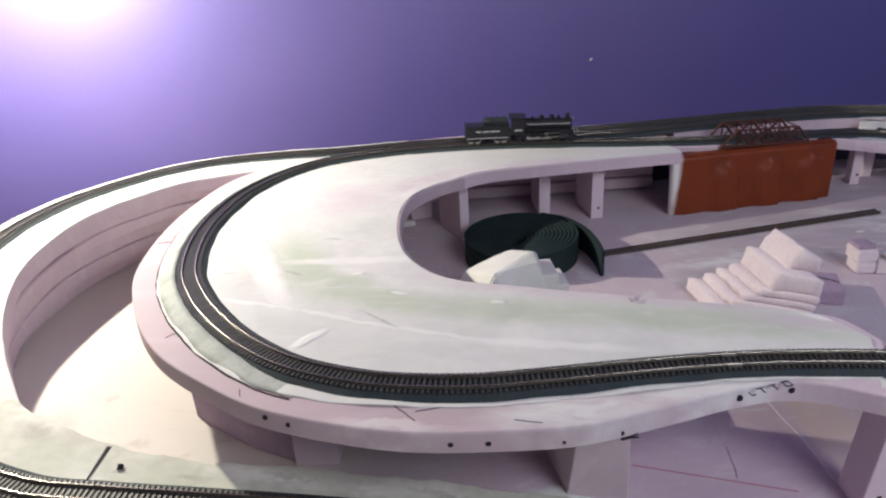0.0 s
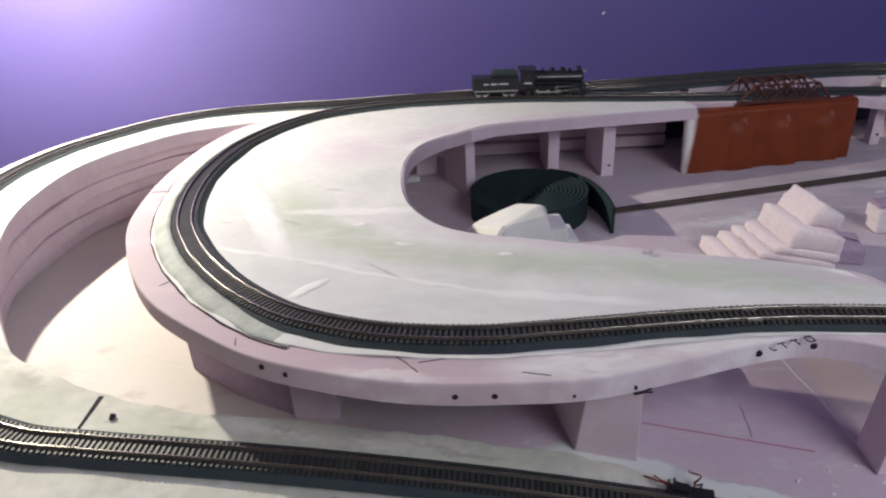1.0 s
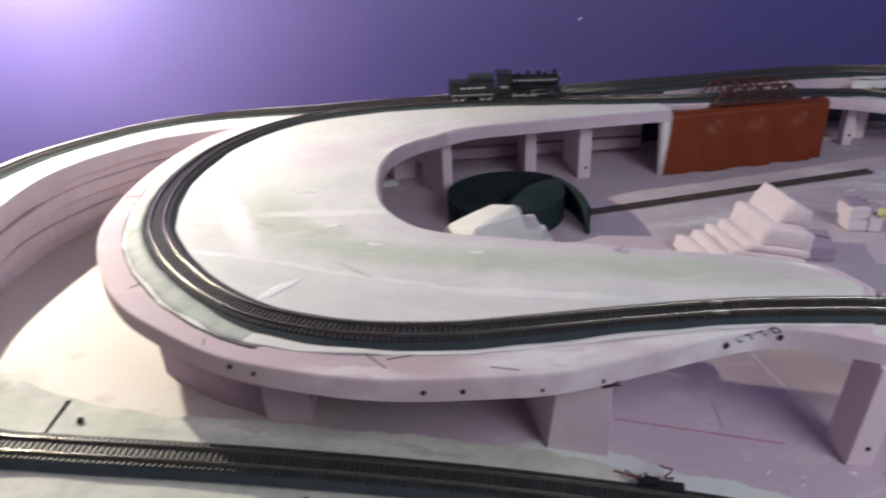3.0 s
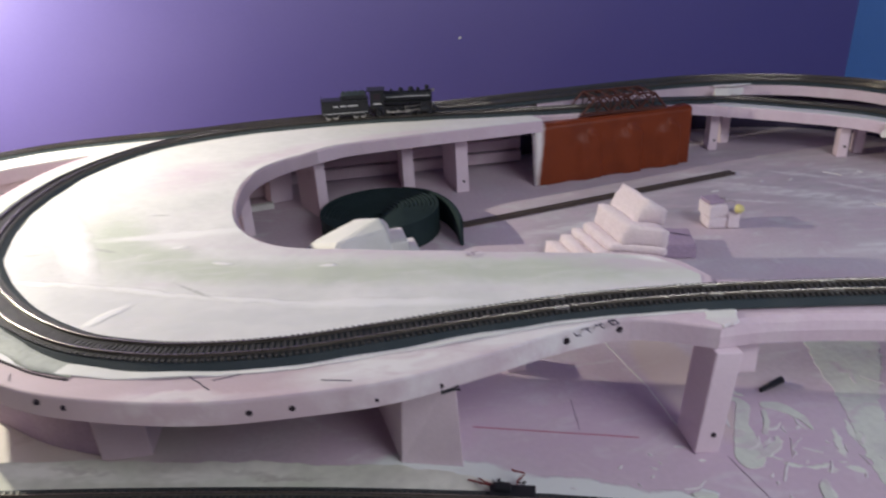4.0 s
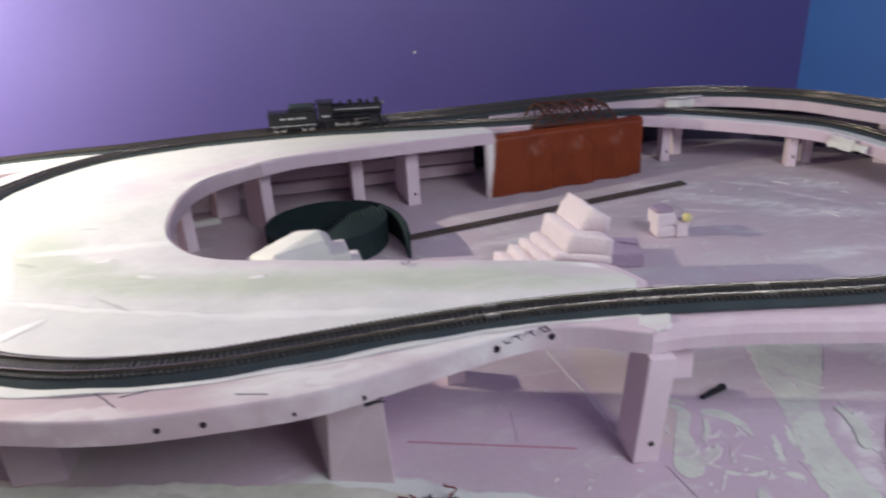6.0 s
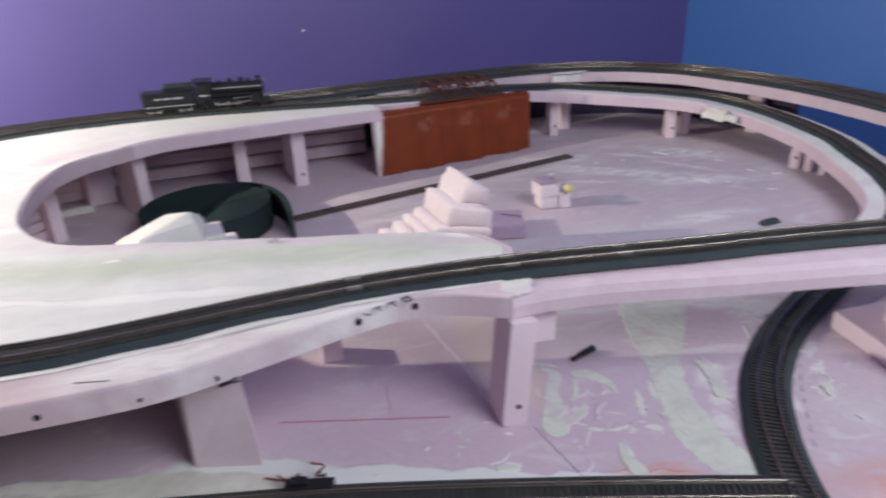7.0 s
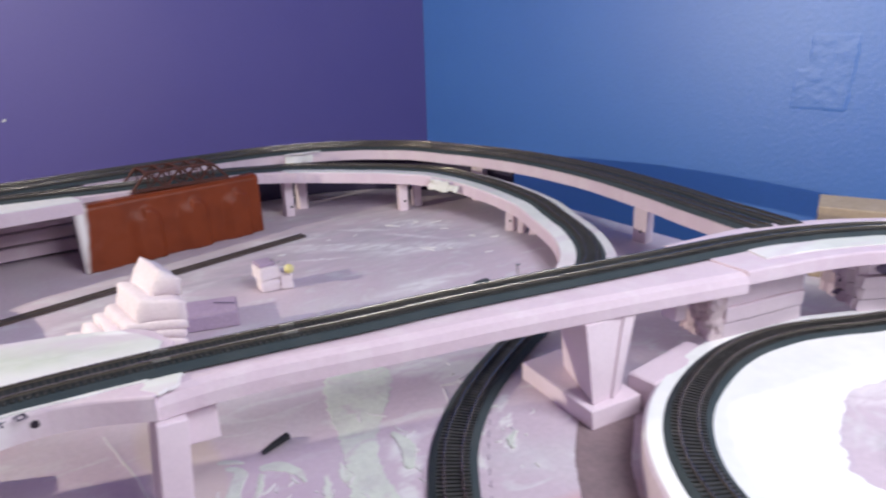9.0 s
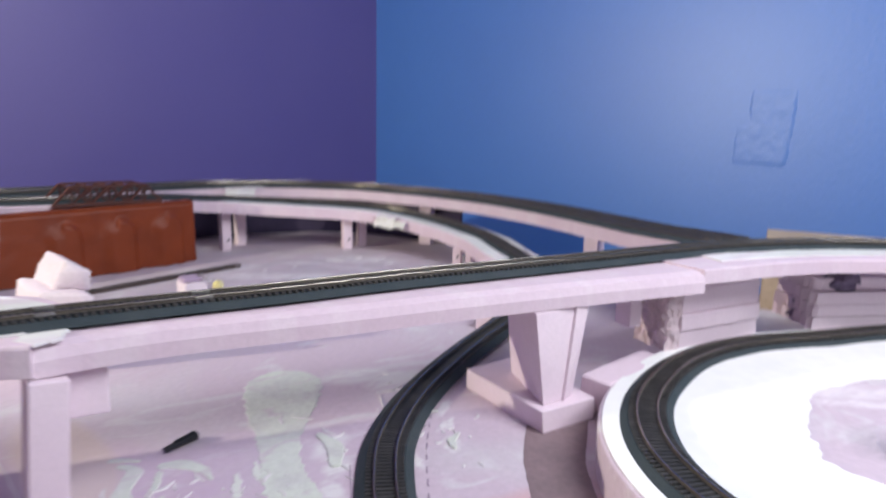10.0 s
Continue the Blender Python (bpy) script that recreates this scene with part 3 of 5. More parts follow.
LOOP_FRONT = [(1.142, 0.288, Z), (1.066, 0.345, Z), (1.030, 0.365, Z), (0.972, 0.389, Z), (0.903, 0.407, Z), (0.795, 0.424, Z), (0.702, 0.439, Z),
              (0.596, 0.456, Z), (0.513, 0.465, Z), (0.443, 0.475, Z), (0.358, 0.485, Z), (0.269, 0.488, Z), (0.190, 0.483, Z)]
LOOP_BEND = [(0.190, 0.483, Z), (0.100, 0.473, Z), (0.041, 0.468, Z), (-0.022, 0.472, Z), (-0.069, 0.483, Z), (-0.121, 0.505, Z), (-0.169, 0.541, Z), (-0.208, 0.582, Z),
             (-0.242, 0.628, Z), (-0.274, 0.690, Z), (-0.294, 0.774, Z), (-0.297, 0.858, Z), (-0.281, 0.948, Z), (-0.237, 1.032, Z),
             (-0.172, 1.087, Z), (-0.085, 1.117, Z), (0.004, 1.128, Z), (0.100, 1.129, Z), (0.190, 1.127, 0.1125), (0.274, 1.127, 0.110)]
INCLINE = [(0.274, 1.127, 0.110), (0.368, 1.128, 0.107), (0.458, 1.133, 0.104), (0.527, 1.144, 0.102), (0.607, 1.163, 0.098), (0.676, 1.183, 0.090), (0.740, 1.188, 0.085),
           (0.820, 1.159, 0.079), (0.923, 1.103, 0.072), (0.976, 1.042, 0.067), (1.007, 0.948, 0.059), (1.013, 0.846, 0.051), (0.997, 0.773, 0.044),
           (0.970, 0.690, 0.037), (0.917, 0.618, 0.030), (0.825, 0.569, 0.018), (0.732, 0.532, 0.008), (0.643, 0.484, 0.0012), (0.580, 0.429, 0.0012),
           (0.543, 0.378, 0.0012), (0.520, 0.333, 0.0012), (0.508, 0.298, 0.0012), (0.497, 0.229, 0.0012)]
OUTSIDE = [(0.051, 1.159, Z), (0.138, 1.180, Z), (0.281, 1.205, 0.112), (0.379, 1.228, 0.110), (0.487, 1.257, 0.107), (0.603, 1.290, 0.103), (0.712, 1.305, 0.101),
           (0.813, 1.295, 0.099), (0.884, 1.277, 0.097), (0.947, 1.247, 0.095), (1.008, 1.184, 0.095), (1.049, 1.096, 0.095), (1.077, 1.028, 0.095), (1.102, 0.923, 0.095),
           (1.110, 0.781, 0.095), (1.087, 0.635, 0.097), (1.057, 0.536, 0.101), (1.034, 0.474, 0.106), (1.013, 0.414, 0.110)]
RING = [(0.051, 1.159, Z), (-0.060, 1.149, Z), (-0.182, 1.134, 0.1125), (-0.275, 1.127, 0.1125), (-0.365, 1.110, 0.1125), (-0.444, 1.072, 0.1125), (-0.507, 1.005, 0.1125),
        (-0.554, 0.928, 0.1120), (-0.575, 0.829, 0.110), (-0.574, 0.725, 0.101), (-0.544, 0.630, 0.087), (-0.490, 0.541, 0.072), (-0.420, 0.465, 0.061),
        (-0.336, 0.429, 0.055), (-0.267, 0.423, 0.049), (-0.197, 0.421, 0.043), (-0.113, 0.421, 0.033), (-0.027, 0.421, 0.021), (0.061, 0.418, 0.010),
        (0.145, 0.409, 0.003), (0.219, 0.395, 0.0012), (0.313, 0.370, 0.0012), (0.404, 0.344, 0.0012), (0.510, 0.311, 0.0012)]
PLATFORM_LOOP = [(1.142, 0.268, 0.03), (1.073, 0.298, 0.03), (1.011, 0.320, 0.03), (0.925, 0.352, 0.03), (0.844, 0.356, 0.03), (0.764, 0.333, 0.03), (0.708, 0.298, 0.03), (0.668, 0.248, 0.03),
                 (0.646, 0.179, 0.03), (0.646, 0.100, 0.03)]

# plaster coat on the loop deck, inside the line of the track
full = curve(LOOP_FRONT[-3:-1] + LOOP_BEND[:15], 0.006)
bm = bmesh.new()
edge = [p + n_ * (0.0205 + 0.0035 * max(0.0, min(1.0, (0.24 - p.x) / 0.10)) + 0.0105 * max(0.0, min(1.0, (-0.02 - p.x) / 0.12)) + 0.0012 * noise.noise(p * 55)) + Vector((0, 0, 0.0012)) for p, n_ in zip(full, sides(full))]
n = len(edge) - 1
inside = [p + Vector((0, 0, 0.0012)) for p in even([(0.378, 0.522, Z), (0.362, 0.552, Z), *INNER[2:], *BACK_IN[1:3]], n)]
slab(bm, edge, [a.lerp(b, 0.985) for a, b in zip(edge, inside)], 0.0014, 12, 0.0013, 0.0004)
part("plaster_coat", bm, DECK_PLASTER, loop, "brushed white plaster coat")
# pale shoulder packed against the outer side of the bend, and the crack along its foot
bend = [(p, n_) for p, n_ in zip(full, sides(full)) if p.x < -0.09]
rings = []
bm = bmesh.new()
for i, (p, n_) in enumerate(bend):
    rise = max(0.0, min(1.0, i / 18, (len(bend) - 1 - i) / 18))
    wob = 0.0010 * noise.noise(p * 60)
    rings.append([bm.verts.new(p + n_ * (a + wob) + Vector((0, 0, 0.0009 + h * rise))) for a, h in ((0.0330, 0.0002), (0.0270, 0.0016), (0.0205, 0.0034), (0.0150, 0.0048), (0.0148, -0.0008), (0.0330, -0.0008))])
for r, q in zip(rings, rings[1:]):
    for i in range(6):
        bm.faces.new((r[i], r[(i + 1) % 6], q[(i + 1) % 6], q[i]))
bm.faces.new(rings[0])
bm.faces.new(rings[-1][::-1])
part("plaster_shoulder", bm, SHOULDER, loop, "pale greenish plaster packed beside the track", smooth=True)
bm = bmesh.new()
crack = [p + n_ * (0.0352 + 0.0012 * noise.noise(p * 55)) for p, n_ in bend if p.y < 0.83]
sweep(bm, crack, [(-0.0008, -0.001), (-0.0008, 0.0006), (0.0008, 0.0006), (0.0008, -0.001)])
part("crack", bm, DARK_HOLE, loop, "dark crack along the plaster edge")
bm = bmesh.new()
line = curve(LOOP_BEND[13:] + INCLINE[1:2], 0.006)
edge2 = offset(line, -0.016, 0.0010)
ins2 = [p + Vector((0, 0, 0.0010)) for p in even([(0.036, 0.985, Z), *BACK_IN[1:]], len(edge2) - 1)]
slab(bm, edge2, [a.lerp(b, 0.985) for a, b in zip(edge2, ins2)], 0.0014, 8, 0.0005, 0.0004)
part("plaster_coat", bm, DECK_PLASTER, loop, "brushed white plaster coat")

# left ring: white topped deck over a stack of foam layers
ring = deck_thing("ring_deck", "outer ring of stacked foam layers with a white plastered top")
rl = [p - Vector((0, 0, 0.012 * max(0.0, min(1.0, (p.x + 0.52) / 0.09)) if p.y < 0.7 else 0.0)) for p in curve(RING[1:14], 0.012)]
bm = bmesh.new()
rn = sides(rl)
wide = [0.050 + 0.021 * min(1.0, i / 26) for i in range(len(rl))]


def ring_in(line, less=0.0, dz=0.0):
    return [p + n_ * (w - less) + Vector((0, 0, dz)) for p, n_, w in zip(line, rn, wide)]


slab(bm, offset(rl, -0.036), ring_in(rl), THICK, 6, 0.0005)
part("foam_sheet", bm, FOAM, ring)
bm = bmesh.new()
slab(bm, offset(rl, -0.0365, 0.0016), ring_in(rl, -0.0002, 0.0016), 0.0030, 6, 0.0006, 0.0008)
part("plaster_coat", bm, PLASTER, ring, "white plaster coat")
for k in range(5):
    bm = bmesh.new()
    low = [Vector((p.x, p.y, max(0.004, p.z - THICK - 0.0005 - 0.0185 * k - 0.0025 * noise.noise(Vector((p.x * 9, p.y * 9, k)))))) for p in rl]
    inset = (0.014, 0.010, 0.020, 0.017, 0.026)[k]
    slab(bm, offset(low, -0.030 + 0.004 * (k % 2)), ring_in(low, 0.004 + inset), 0.0175, 3, 0.0008, 0.003)
    part("foam_layer", bm, FOAM, ring)

# front ramp: foam strip that comes down to the board
ramp = deck_thing("front_ramp", "white plastered foam ramp under the front track")
bm = bmesh.new()
back = even([(-0.470, 0.585, 0.066), (-0.400, 0.540, 0.059), (-0.338, 0.510, 0.055), (-0.280, 0.487, 0.049), (-0.197, 0.472, 0.042), (-0.117, 0.474, 0.031), (-0.060, 0.473, 0.022), (0.040, 0.470, 0.009), (0.136, 0.456, 0.0015), (0.205, 0.428, 0.0010)], 160)
front = even([(-0.66, 0.38, 0.066), (-0.540, 0.310, 0.059), (-0.40, 0.25, 0.055), (-0.28, 0.22, 0.049), (-0.19, 0.21, 0.042), (-0.10, 0.20, 0.031), (-0.03, 0.20, 0.022), (0.05, 0.20, 0.009), (0.14, 0.20, 0.0015), (0.20, 0.20, 0.0010)], 160)
back = [p + Vector((0, 0.0035 * noise.noise(p * 45) + 0.002 * noise.noise(p * 130), 0)) for p in back]
slab(bm, front, back, 0.02, 8, 0.0008, 0.001)
part("foam_sheet", bm, RAMP_PLASTER, ramp)

# incline on the right
incline = deck_thing("incline_deck", "descending curved foam incline with plastered edges")
il = curve(INCLINE[1:16], 0.010)
w_in = [-0.042 + 0.0205 * max(0.0, min(1.0, (0.72 - p.x) / 0.06)) * (1 if p.y > 1 else 0) for p in il]
ns = sides(il)
bm = bmesh.new()
slab(bm, [p + n_ * 0.034 for p, n_ in zip(il, ns)], [p + n_ * w for p, n_, w in zip(il, ns, w_in)], THICK, 6, 0.0004)
part("foam_sheet", bm, FOAM, incline)
bm = bmesh.new()
tl = [p for p in il if p.x > 0.7]
slab(bm, offset(tl, -0.017, 0.0011), offset(tl, -0.040, 0.0009), 0.0013, 3, 0.0006, 0.0004)
part("plaster_coat", bm, PLASTER, incline, "white plaster edge")
bm = bmesh.new()
tl = [p for p in il if p.x > 0.85 and p.y < 1.15]
slab(bm, offset(tl, 0.032, 0.0009), offset(tl, 0.017, 0.0011), 0.0013, 3, 0.0006, 0.0004)
part("plaster_coat", bm, PLASTER, incline, "white plaster edge")

# outer deck along the walls
outside = deck_thing("outer_deck", "narrow pink foam deck for two tracks along the walls")
ol = curve(OUTSIDE[3:], 0.010)
bm = bmesh.new()
slab(bm, offset(ol, 0.020), offset(ol, -0.056), THICK, 6, 0.0003)
part("foam_sheet", bm, FOAM, outside)

# front beam
beam = deck_thing("beam_deck", "pink foam beam deck carrying track to the platform")
bm = bmesh.new()
bf = even([(0.358, 0.444, Z - 0.002), (0.392, 0.445, Z - 0.002), (0.443, 0.439, Z - 0.002), (0.529, 0.421, Z - 0.002), (0.615, 0.405, Z - 0.002), (0.729, 0.381, Z - 0.002), (0.850, 0.352, Z - 0.002)], 40)
bb = even([(0.392, 0.522, Z - 0.002), (0.445, 0.510, Z - 0.002), (0.529, 0.500, Z - 0.002), (0.620, 0.486, Z - 0.002), (0.740, 0.466, Z - 0.002), (0.865, 0.446, Z - 0.002)], 40)
slab(bm, bb, bf, THICK, 5, 0.0001, 0.009)
part("foam_sheet", bm, FOAM, beam)
bm = bmesh.new()
bf = even([(0.851, 0.354, Z), (0.893, 0.346, Z), (0.955, 0.330, Z), (1.008, 0.308, Z), (1.10, 0.25, Z)], 30)
bb = even([(0.850, 0.449, Z), (0.951, 0.441, Z), (1.022, 0.422, Z), (1.080, 0.392, Z), (1.17, 0.33, Z)], 30)
slab(bm, bb, bf, 0.0135, 5, 0.0004, 0.002)
part("foam_sheet", bm, FOAM, beam)
bm = bmesh.new()
cl = curve(LOOP_FRONT[:5], 0.010)
slab(bm, offset(cl, 0.044, 0.0012), offset(cl, 0.017, 0.0012), 0.0014, 3, 0.0006, 0.0004)
part("plaster_coat", bm, PLASTER, beam, "white plaster edge")

# right platform
plat = deck_thing("platform", "low foam platform plastered white inside its track loop")
pl = curve(PLATFORM_LOOP, 0.010)
bm = bmesh.new()
slab(bm, offset(pl, -0.034), offset(pl, 0.15), 0.0295, 6, 0.0003, 0.002)
part("foam_sheet", bm, PLATFORM_FOAM, plat)
bm = bmesh.new()
plan_board(bm, [(p.x, p.y) for p in offset(pl, 0.10)[::3]], 0.0006, 0.0292)
part("foam_sheet", bm, PLATFORM_FOAM, plat)
bm = bmesh.new()
slab(bm, offset(pl, 0.018, 0.0014), [p + n_ * (0.105 + 0.016 * noise.noise(p * 11) + 0.004 * noise.noise(p * 60)) + Vector((0, 0, 0.0014)) for p, n_ in zip(pl, sides(pl))], 0.0012, 6, 0.0006, 0.0004)
part("plaster_coat", bm, BRIGHT_PLASTER, plat, "bright white plaster coat")
bm = bmesh.new()
slab(bm, offset(pl, -0.031, 0.0012), offset(pl, -0.016, 0.0012), 0.0012, 3, 0.0005, 0.0004)
part("plaster_coat", bm, BRIGHT_PLASTER, plat, "bright white plaster edge")

# ---- tracks ----
GAUGE, PITCH = 0.01435, 0.0046
TIE_V = [(x, y, z) for z in (0.0, 0.0017) for x, y in ((-0.00115, -0.0130), (0.00115, -0.0130), (0.00115, 0.0130), (-0.00115, 0.0130))]
TIE_F = [(3, 2, 1, 0), (4, 5, 6, 7), (0, 1, 5, 4), (1, 2, 6, 5), (2, 3, 7, 6), (3, 0, 4, 7)]
TIE_MESH = bpy.data.meshes.new("tie")
TIE_MESH.from_pydata([tuple(Vector(v_) * K) for v_ in TIE_V], [], TIE_F)
TIE_MESH.materials.append(TIE)
ALL_TIES = []


def track(name, label, points, bed=0.0045, near=None):
    """Sectional track on foam roadbed: roadbed, two rails, ties one by one inside the stretch called near, the rest joined."""
    ob = thing(name, label, "model railway track")
    line = curve(points, 0.006)
    bm = bmesh.new()
    sweep(bm, line, [(-0.0200, 0.0004), (-0.0188, 0.0014), (-0.0142, bed), (0.0142, bed), (0.0188, 0.0014), (0.0200, 0.0004)])
    part("roadbed", bm, ROADBED, ob, "dark grey-green foam roadbed")
    for s in (-1, 1):
        bm = bmesh.new()
        c, z0 = s * GAUGE / 2, bed + 0.0015
        head = [(c - 0.0007, z0 + 0.0017), (c - 0.00068, z0 + 0.0021), (c - 0.0005, z0 + 0.00234), (c - 0.0002, z0 + 0.00245), (c + 0.0002, z0 + 0.00245), (c + 0.0005, z0 + 0.00234), (c + 0.00068, z0 + 0.0021), (c + 0.0007, z0 + 0.0017)]
        sweep(bm, line, [(c - 0.0011, z0), (c - 0.0004, z0 + 0.0005), (c - 0.0004, z0 + 0.0014), *head, (c + 0.0004, z0 + 0.0014), (c + 0.0004, z0 + 0.0005), (c + 0.0011, z0)])
        rail = part("rail", bm, RAIL_SIDE, ob)
        rail.data.materials.append(RAIL)
        for i, q in enumerate(rail.data.polygons[:14 * (len(line) - 1)]):
            q.use_smooth = 3 <= i % 14 <= 9
            q.material_index = 1 if q.use_smooth else 0
    fine = curve(points, PITCH)
    joined_v, joined_f = [], []
    for p, n in zip(fine, sides(fine)):
        turn = Matrix.Rotation(math.atan2(n.y, n.x) - math.pi / 2, 4, "Z")
        at = p + Vector((0, 0, bed))
        if near and near(p):
            ALL_TIES.append((ob, Matrix.Translation(at * K) @ turn))
            continue
        base = len(joined_v)
        joined_v += [(at + turn @ Vector(v_)) * K for v_ in TIE_V]
        joined_f += [[base + i for i in f] for f in TIE_F]
    me = bpy.data.meshes.new("tie_run")
    me.from_pydata([tuple(v_) for v_ in joined_v], [], joined_f)
    me.materials.append(TIE)
    t = new("tie_run", me)
    t.parent = ob
    t["kind"] = "stuff"
    return ob


loop_points = LOOP_FRONT + LOOP_BEND[1:]
track("loop_track", "curved track on grey roadbed round the loop deck", loop_points, near=lambda p: p.y < 0.62 and -0.24 < p.x < 0.98)
track("incline_track", "track curving down the incline to the board", INCLINE, near=lambda p: p.y < 0.66)
track("outer_track", "outer track along the purple and blue walls", OUTSIDE)
track("ring_track", "track on the white ring and front ramp", RING, near=lambda p: p.y < 0.50)
inner_pair = [p + n * -0.037 for p, n in zip(curve(OUTSIDE[2:], 0.05), sides(curve(OUTSIDE[2:], 0.05)))]
track("siding_track", "second track beside the outer track", [(0.10, 1.150, Z)] + [tuple(p) for p in inner_pair])
track("platform_track", "tight track loop on the low platform", PLATFORM_LOOP, near=lambda p: True)

for x, y, turn in ((0.2495, 0.486, -2), (0.3700, 0.4835, -5), (0.460, 0.473, -8)):
    for d in (-1, 1):
        joiner = thing("rail_joiner", "bright steel rail joiner clipped on the rails", "rail joiner", "rail joiners", at=(x, y, DECK))
        bm = bmesh.new()
        box(bm, (0.0110, 0.0026, 0.0019), pose(x, y, DECK + 0.0059, 0, 0, turn) @ pose(0, d * GAUGE / 2, 0), 0.0004)
        part("clip", bm, STEEL, joiner)

# ---- supports ----


def rib(name, at, size, turn, label="upright pink foam support under the deck", hole=True, lean=0.0, group="deck supports"):
    """An upright foam board: its front face at the point given, running back under the deck."""
    ob = thing(name, label, "support", group, at=(at[0], at[1], 0))
    bm = bmesh.new()
    box(bm, size, Matrix.Translation((0, size[1] / 2, 0.0)), 0.0012)
    m = pose(at[0], at[1], 0.0, 0, lean, turn)
    bmesh.ops.transform(bm, matrix=m, verts=bm.verts)
    part("board", bm, FOAM_CUT, ob)
    if hole:
        bm = bmesh.new()
        rod(bm, m @ Vector((0.002, -0.0006, 0.018)), m @ Vector((0.002, 0.004, 0.018)), 0.0022, seg=10)
        part("pin_head", bm, DARK_HOLE, ob, "dark pin head")
    return ob


UNDER = DECK - THICK - 0.0005
rib("deck_support", (0.3575, 0.438), (0.0205, 0.034, UNDER - 0.002), 0, lean=4.5)
stub = thing("beam_stub", "short pink foam stub glued under the beam", "foam block", at=(0.397, 0.452, 0.07))
bm = bmesh.new()
box(bm, (0.022, 0.016, 0.032), pose(0.3865, 0.462, 0.0614, 0, 0, -6), 0.0015)
part("block", bm, FOAM_CUT, stub)
rib("foam_stub", (0.233, 0.572), (0.018, 0.022, 0.024), 0, "low pink foam stub standing on the board", hole=False)
bracket = thing("deck_support", "broad pink foam support standing askew under the rim", "support", "deck supports", at=(0.14, 0.46, 0))
bm = bmesh.new()
hull(bm, [(0.117, 0.467), (0.166, 0.454), (0.150, 0.556), (0.096, 0.560)], [(0.124, 0.452), (0.162, 0.446), (0.146, 0.556), (0.096, 0.560)], 0.0, UNDER)
part("board", bm, FOAM_CUT, bracket)
rib("deck_support", (-0.109, 0.509), (0.041, 0.09, UNDER), 2, hole=False)
rib("deck_support", (0.031, 1.012), (0.016, 0.075, UNDER), 28, hole=False)
rib("deck_support", (0.163, 1.075), (0.018, 0.09, UNDER - 0.003), 3, hole=False)
rib("deck_support", (0.249, 1.073), (0.020, 0.09, UNDER - 0.006), 8)
rib("deck_support", (0.718, 1.179), (0.016, 0.02, 0.068), 0)
rib("deck_support", (0.758, 1.215), (0.016, 0.02, 0.064), 0, hole=False)
rib("deck_support", (0.902, 1.085), (0.016, 0.02, 0.054), -15)
rib("deck_support", (0.938, 1.095), (0.014, 0.02, 0.051), -15, hole=False)
rib("deck_support", (0.978, 0.868), (0.014, 0.02, 0.032), -60)
rib("deck_support", (0.985, 0.848), (0.010, 0.02, 0.031), -60, hole=False)
rib("deck_support", (0.994, 0.828), (0.010, 0.02, 0.030), -60, hole=False)
rib("deck_support", (1.100, 0.700), (0.024, 0.02, 0.077), -80)
rib("deck_support", (1.050, 1.060), (0.024, 0.02, 0.075), -60, hole=False)

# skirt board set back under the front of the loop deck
skirt = thing("skirt_board", "upright pink foam skirt board set back under the deck, shade painted lavender", "foam board", "deck supports", at=(0.02, 0.49, 0))
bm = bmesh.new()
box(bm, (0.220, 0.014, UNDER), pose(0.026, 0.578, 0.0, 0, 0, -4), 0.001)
# darker lavender puts the deep shade under the deck into the colour
part("board", bm, LAVENDER_AND_SHADE, skirt)

rim_skirt = thing("rim_skirt", "curved pink foam skirt set back under the deck rim, darkened for shade", "foam board", "deck supports", at=(-0.19, 0.54, 0))
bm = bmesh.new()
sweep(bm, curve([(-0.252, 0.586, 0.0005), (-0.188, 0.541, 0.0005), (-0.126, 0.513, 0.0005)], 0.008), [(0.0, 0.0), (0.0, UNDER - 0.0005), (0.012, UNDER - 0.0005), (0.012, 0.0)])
# same lavender paints the shade under the rim
part("board", bm, LAVENDER_AND_SHADE, rim_skirt)

# foam pieces stored in the far end of the hollow, and a strip for a lit patch
hollow = thing("hollow_stack", "short stack of thin pink foam layers under the deck", "foam stack", at=(-0.11, 1.0, 0))
for k in range(6):
    bm = bmesh.new()
    box(bm, (0.060 - 0.004 * (k % 2), 0.050, 0.0125), pose(-0.118 + 0.002 * (k % 2), 1.0, 0.0006 + 0.0145 * k, 0, 0, -42 + 2 * (k % 3)), 0.0015)
    part("layer", bm, FOAM, hollow)
rib("deck_support", (-0.074, 0.966), (0.016, 0.030, UNDER), 35, hole=False)
prop = thing("foam_prop", "pale foam block standing under the back deck", "foam block", at=(-0.05, 1.10, 0))
bm = bmesh.new()
box(bm, (0.038, 0.030, 0.058), pose(-0.050, 1.112, 0.0005, 0, 4, 28), 0.002)
part("block", bm, FOAM_CUT, prop)
# white strip modelled for light falling through a gap onto the board
lit_strip = thing("lit_patch_strip", "white strip standing for a lit patch on the board", "foam block", at=(-0.075, 1.072, 0))
bm = bmesh.new()
box(bm, (0.046, 0.012, 0.010), pose(-0.076, 1.070, 0.0005, 0, 0, 12), 0.002)
part("block", bm, PLASTER, lit_strip)

# stack of foam layers below the back of the deck
riser = thing("riser_stack", "stack of pink foam layers under the back deck", "foam riser")
for k in range(4):
    bm = bmesh.new()
    a = Vector((-0.16, 1.158 + 0.004 * (k % 2), 0.004 + 0.022 * (k + 1) - 0.002))
    b = Vector((0.37, 1.197 + 0.004 * (k % 2), 0.004 + 0.022 * (k + 1) - 0.002))
    pts = [a.lerp(b, i / 12) for i in range(13)]
    slab(bm, offset(pts, 0.03), pts, 0.0185, 2, 0.0006, 0.003)
    part("foam_layer", bm, FOAM, riser)

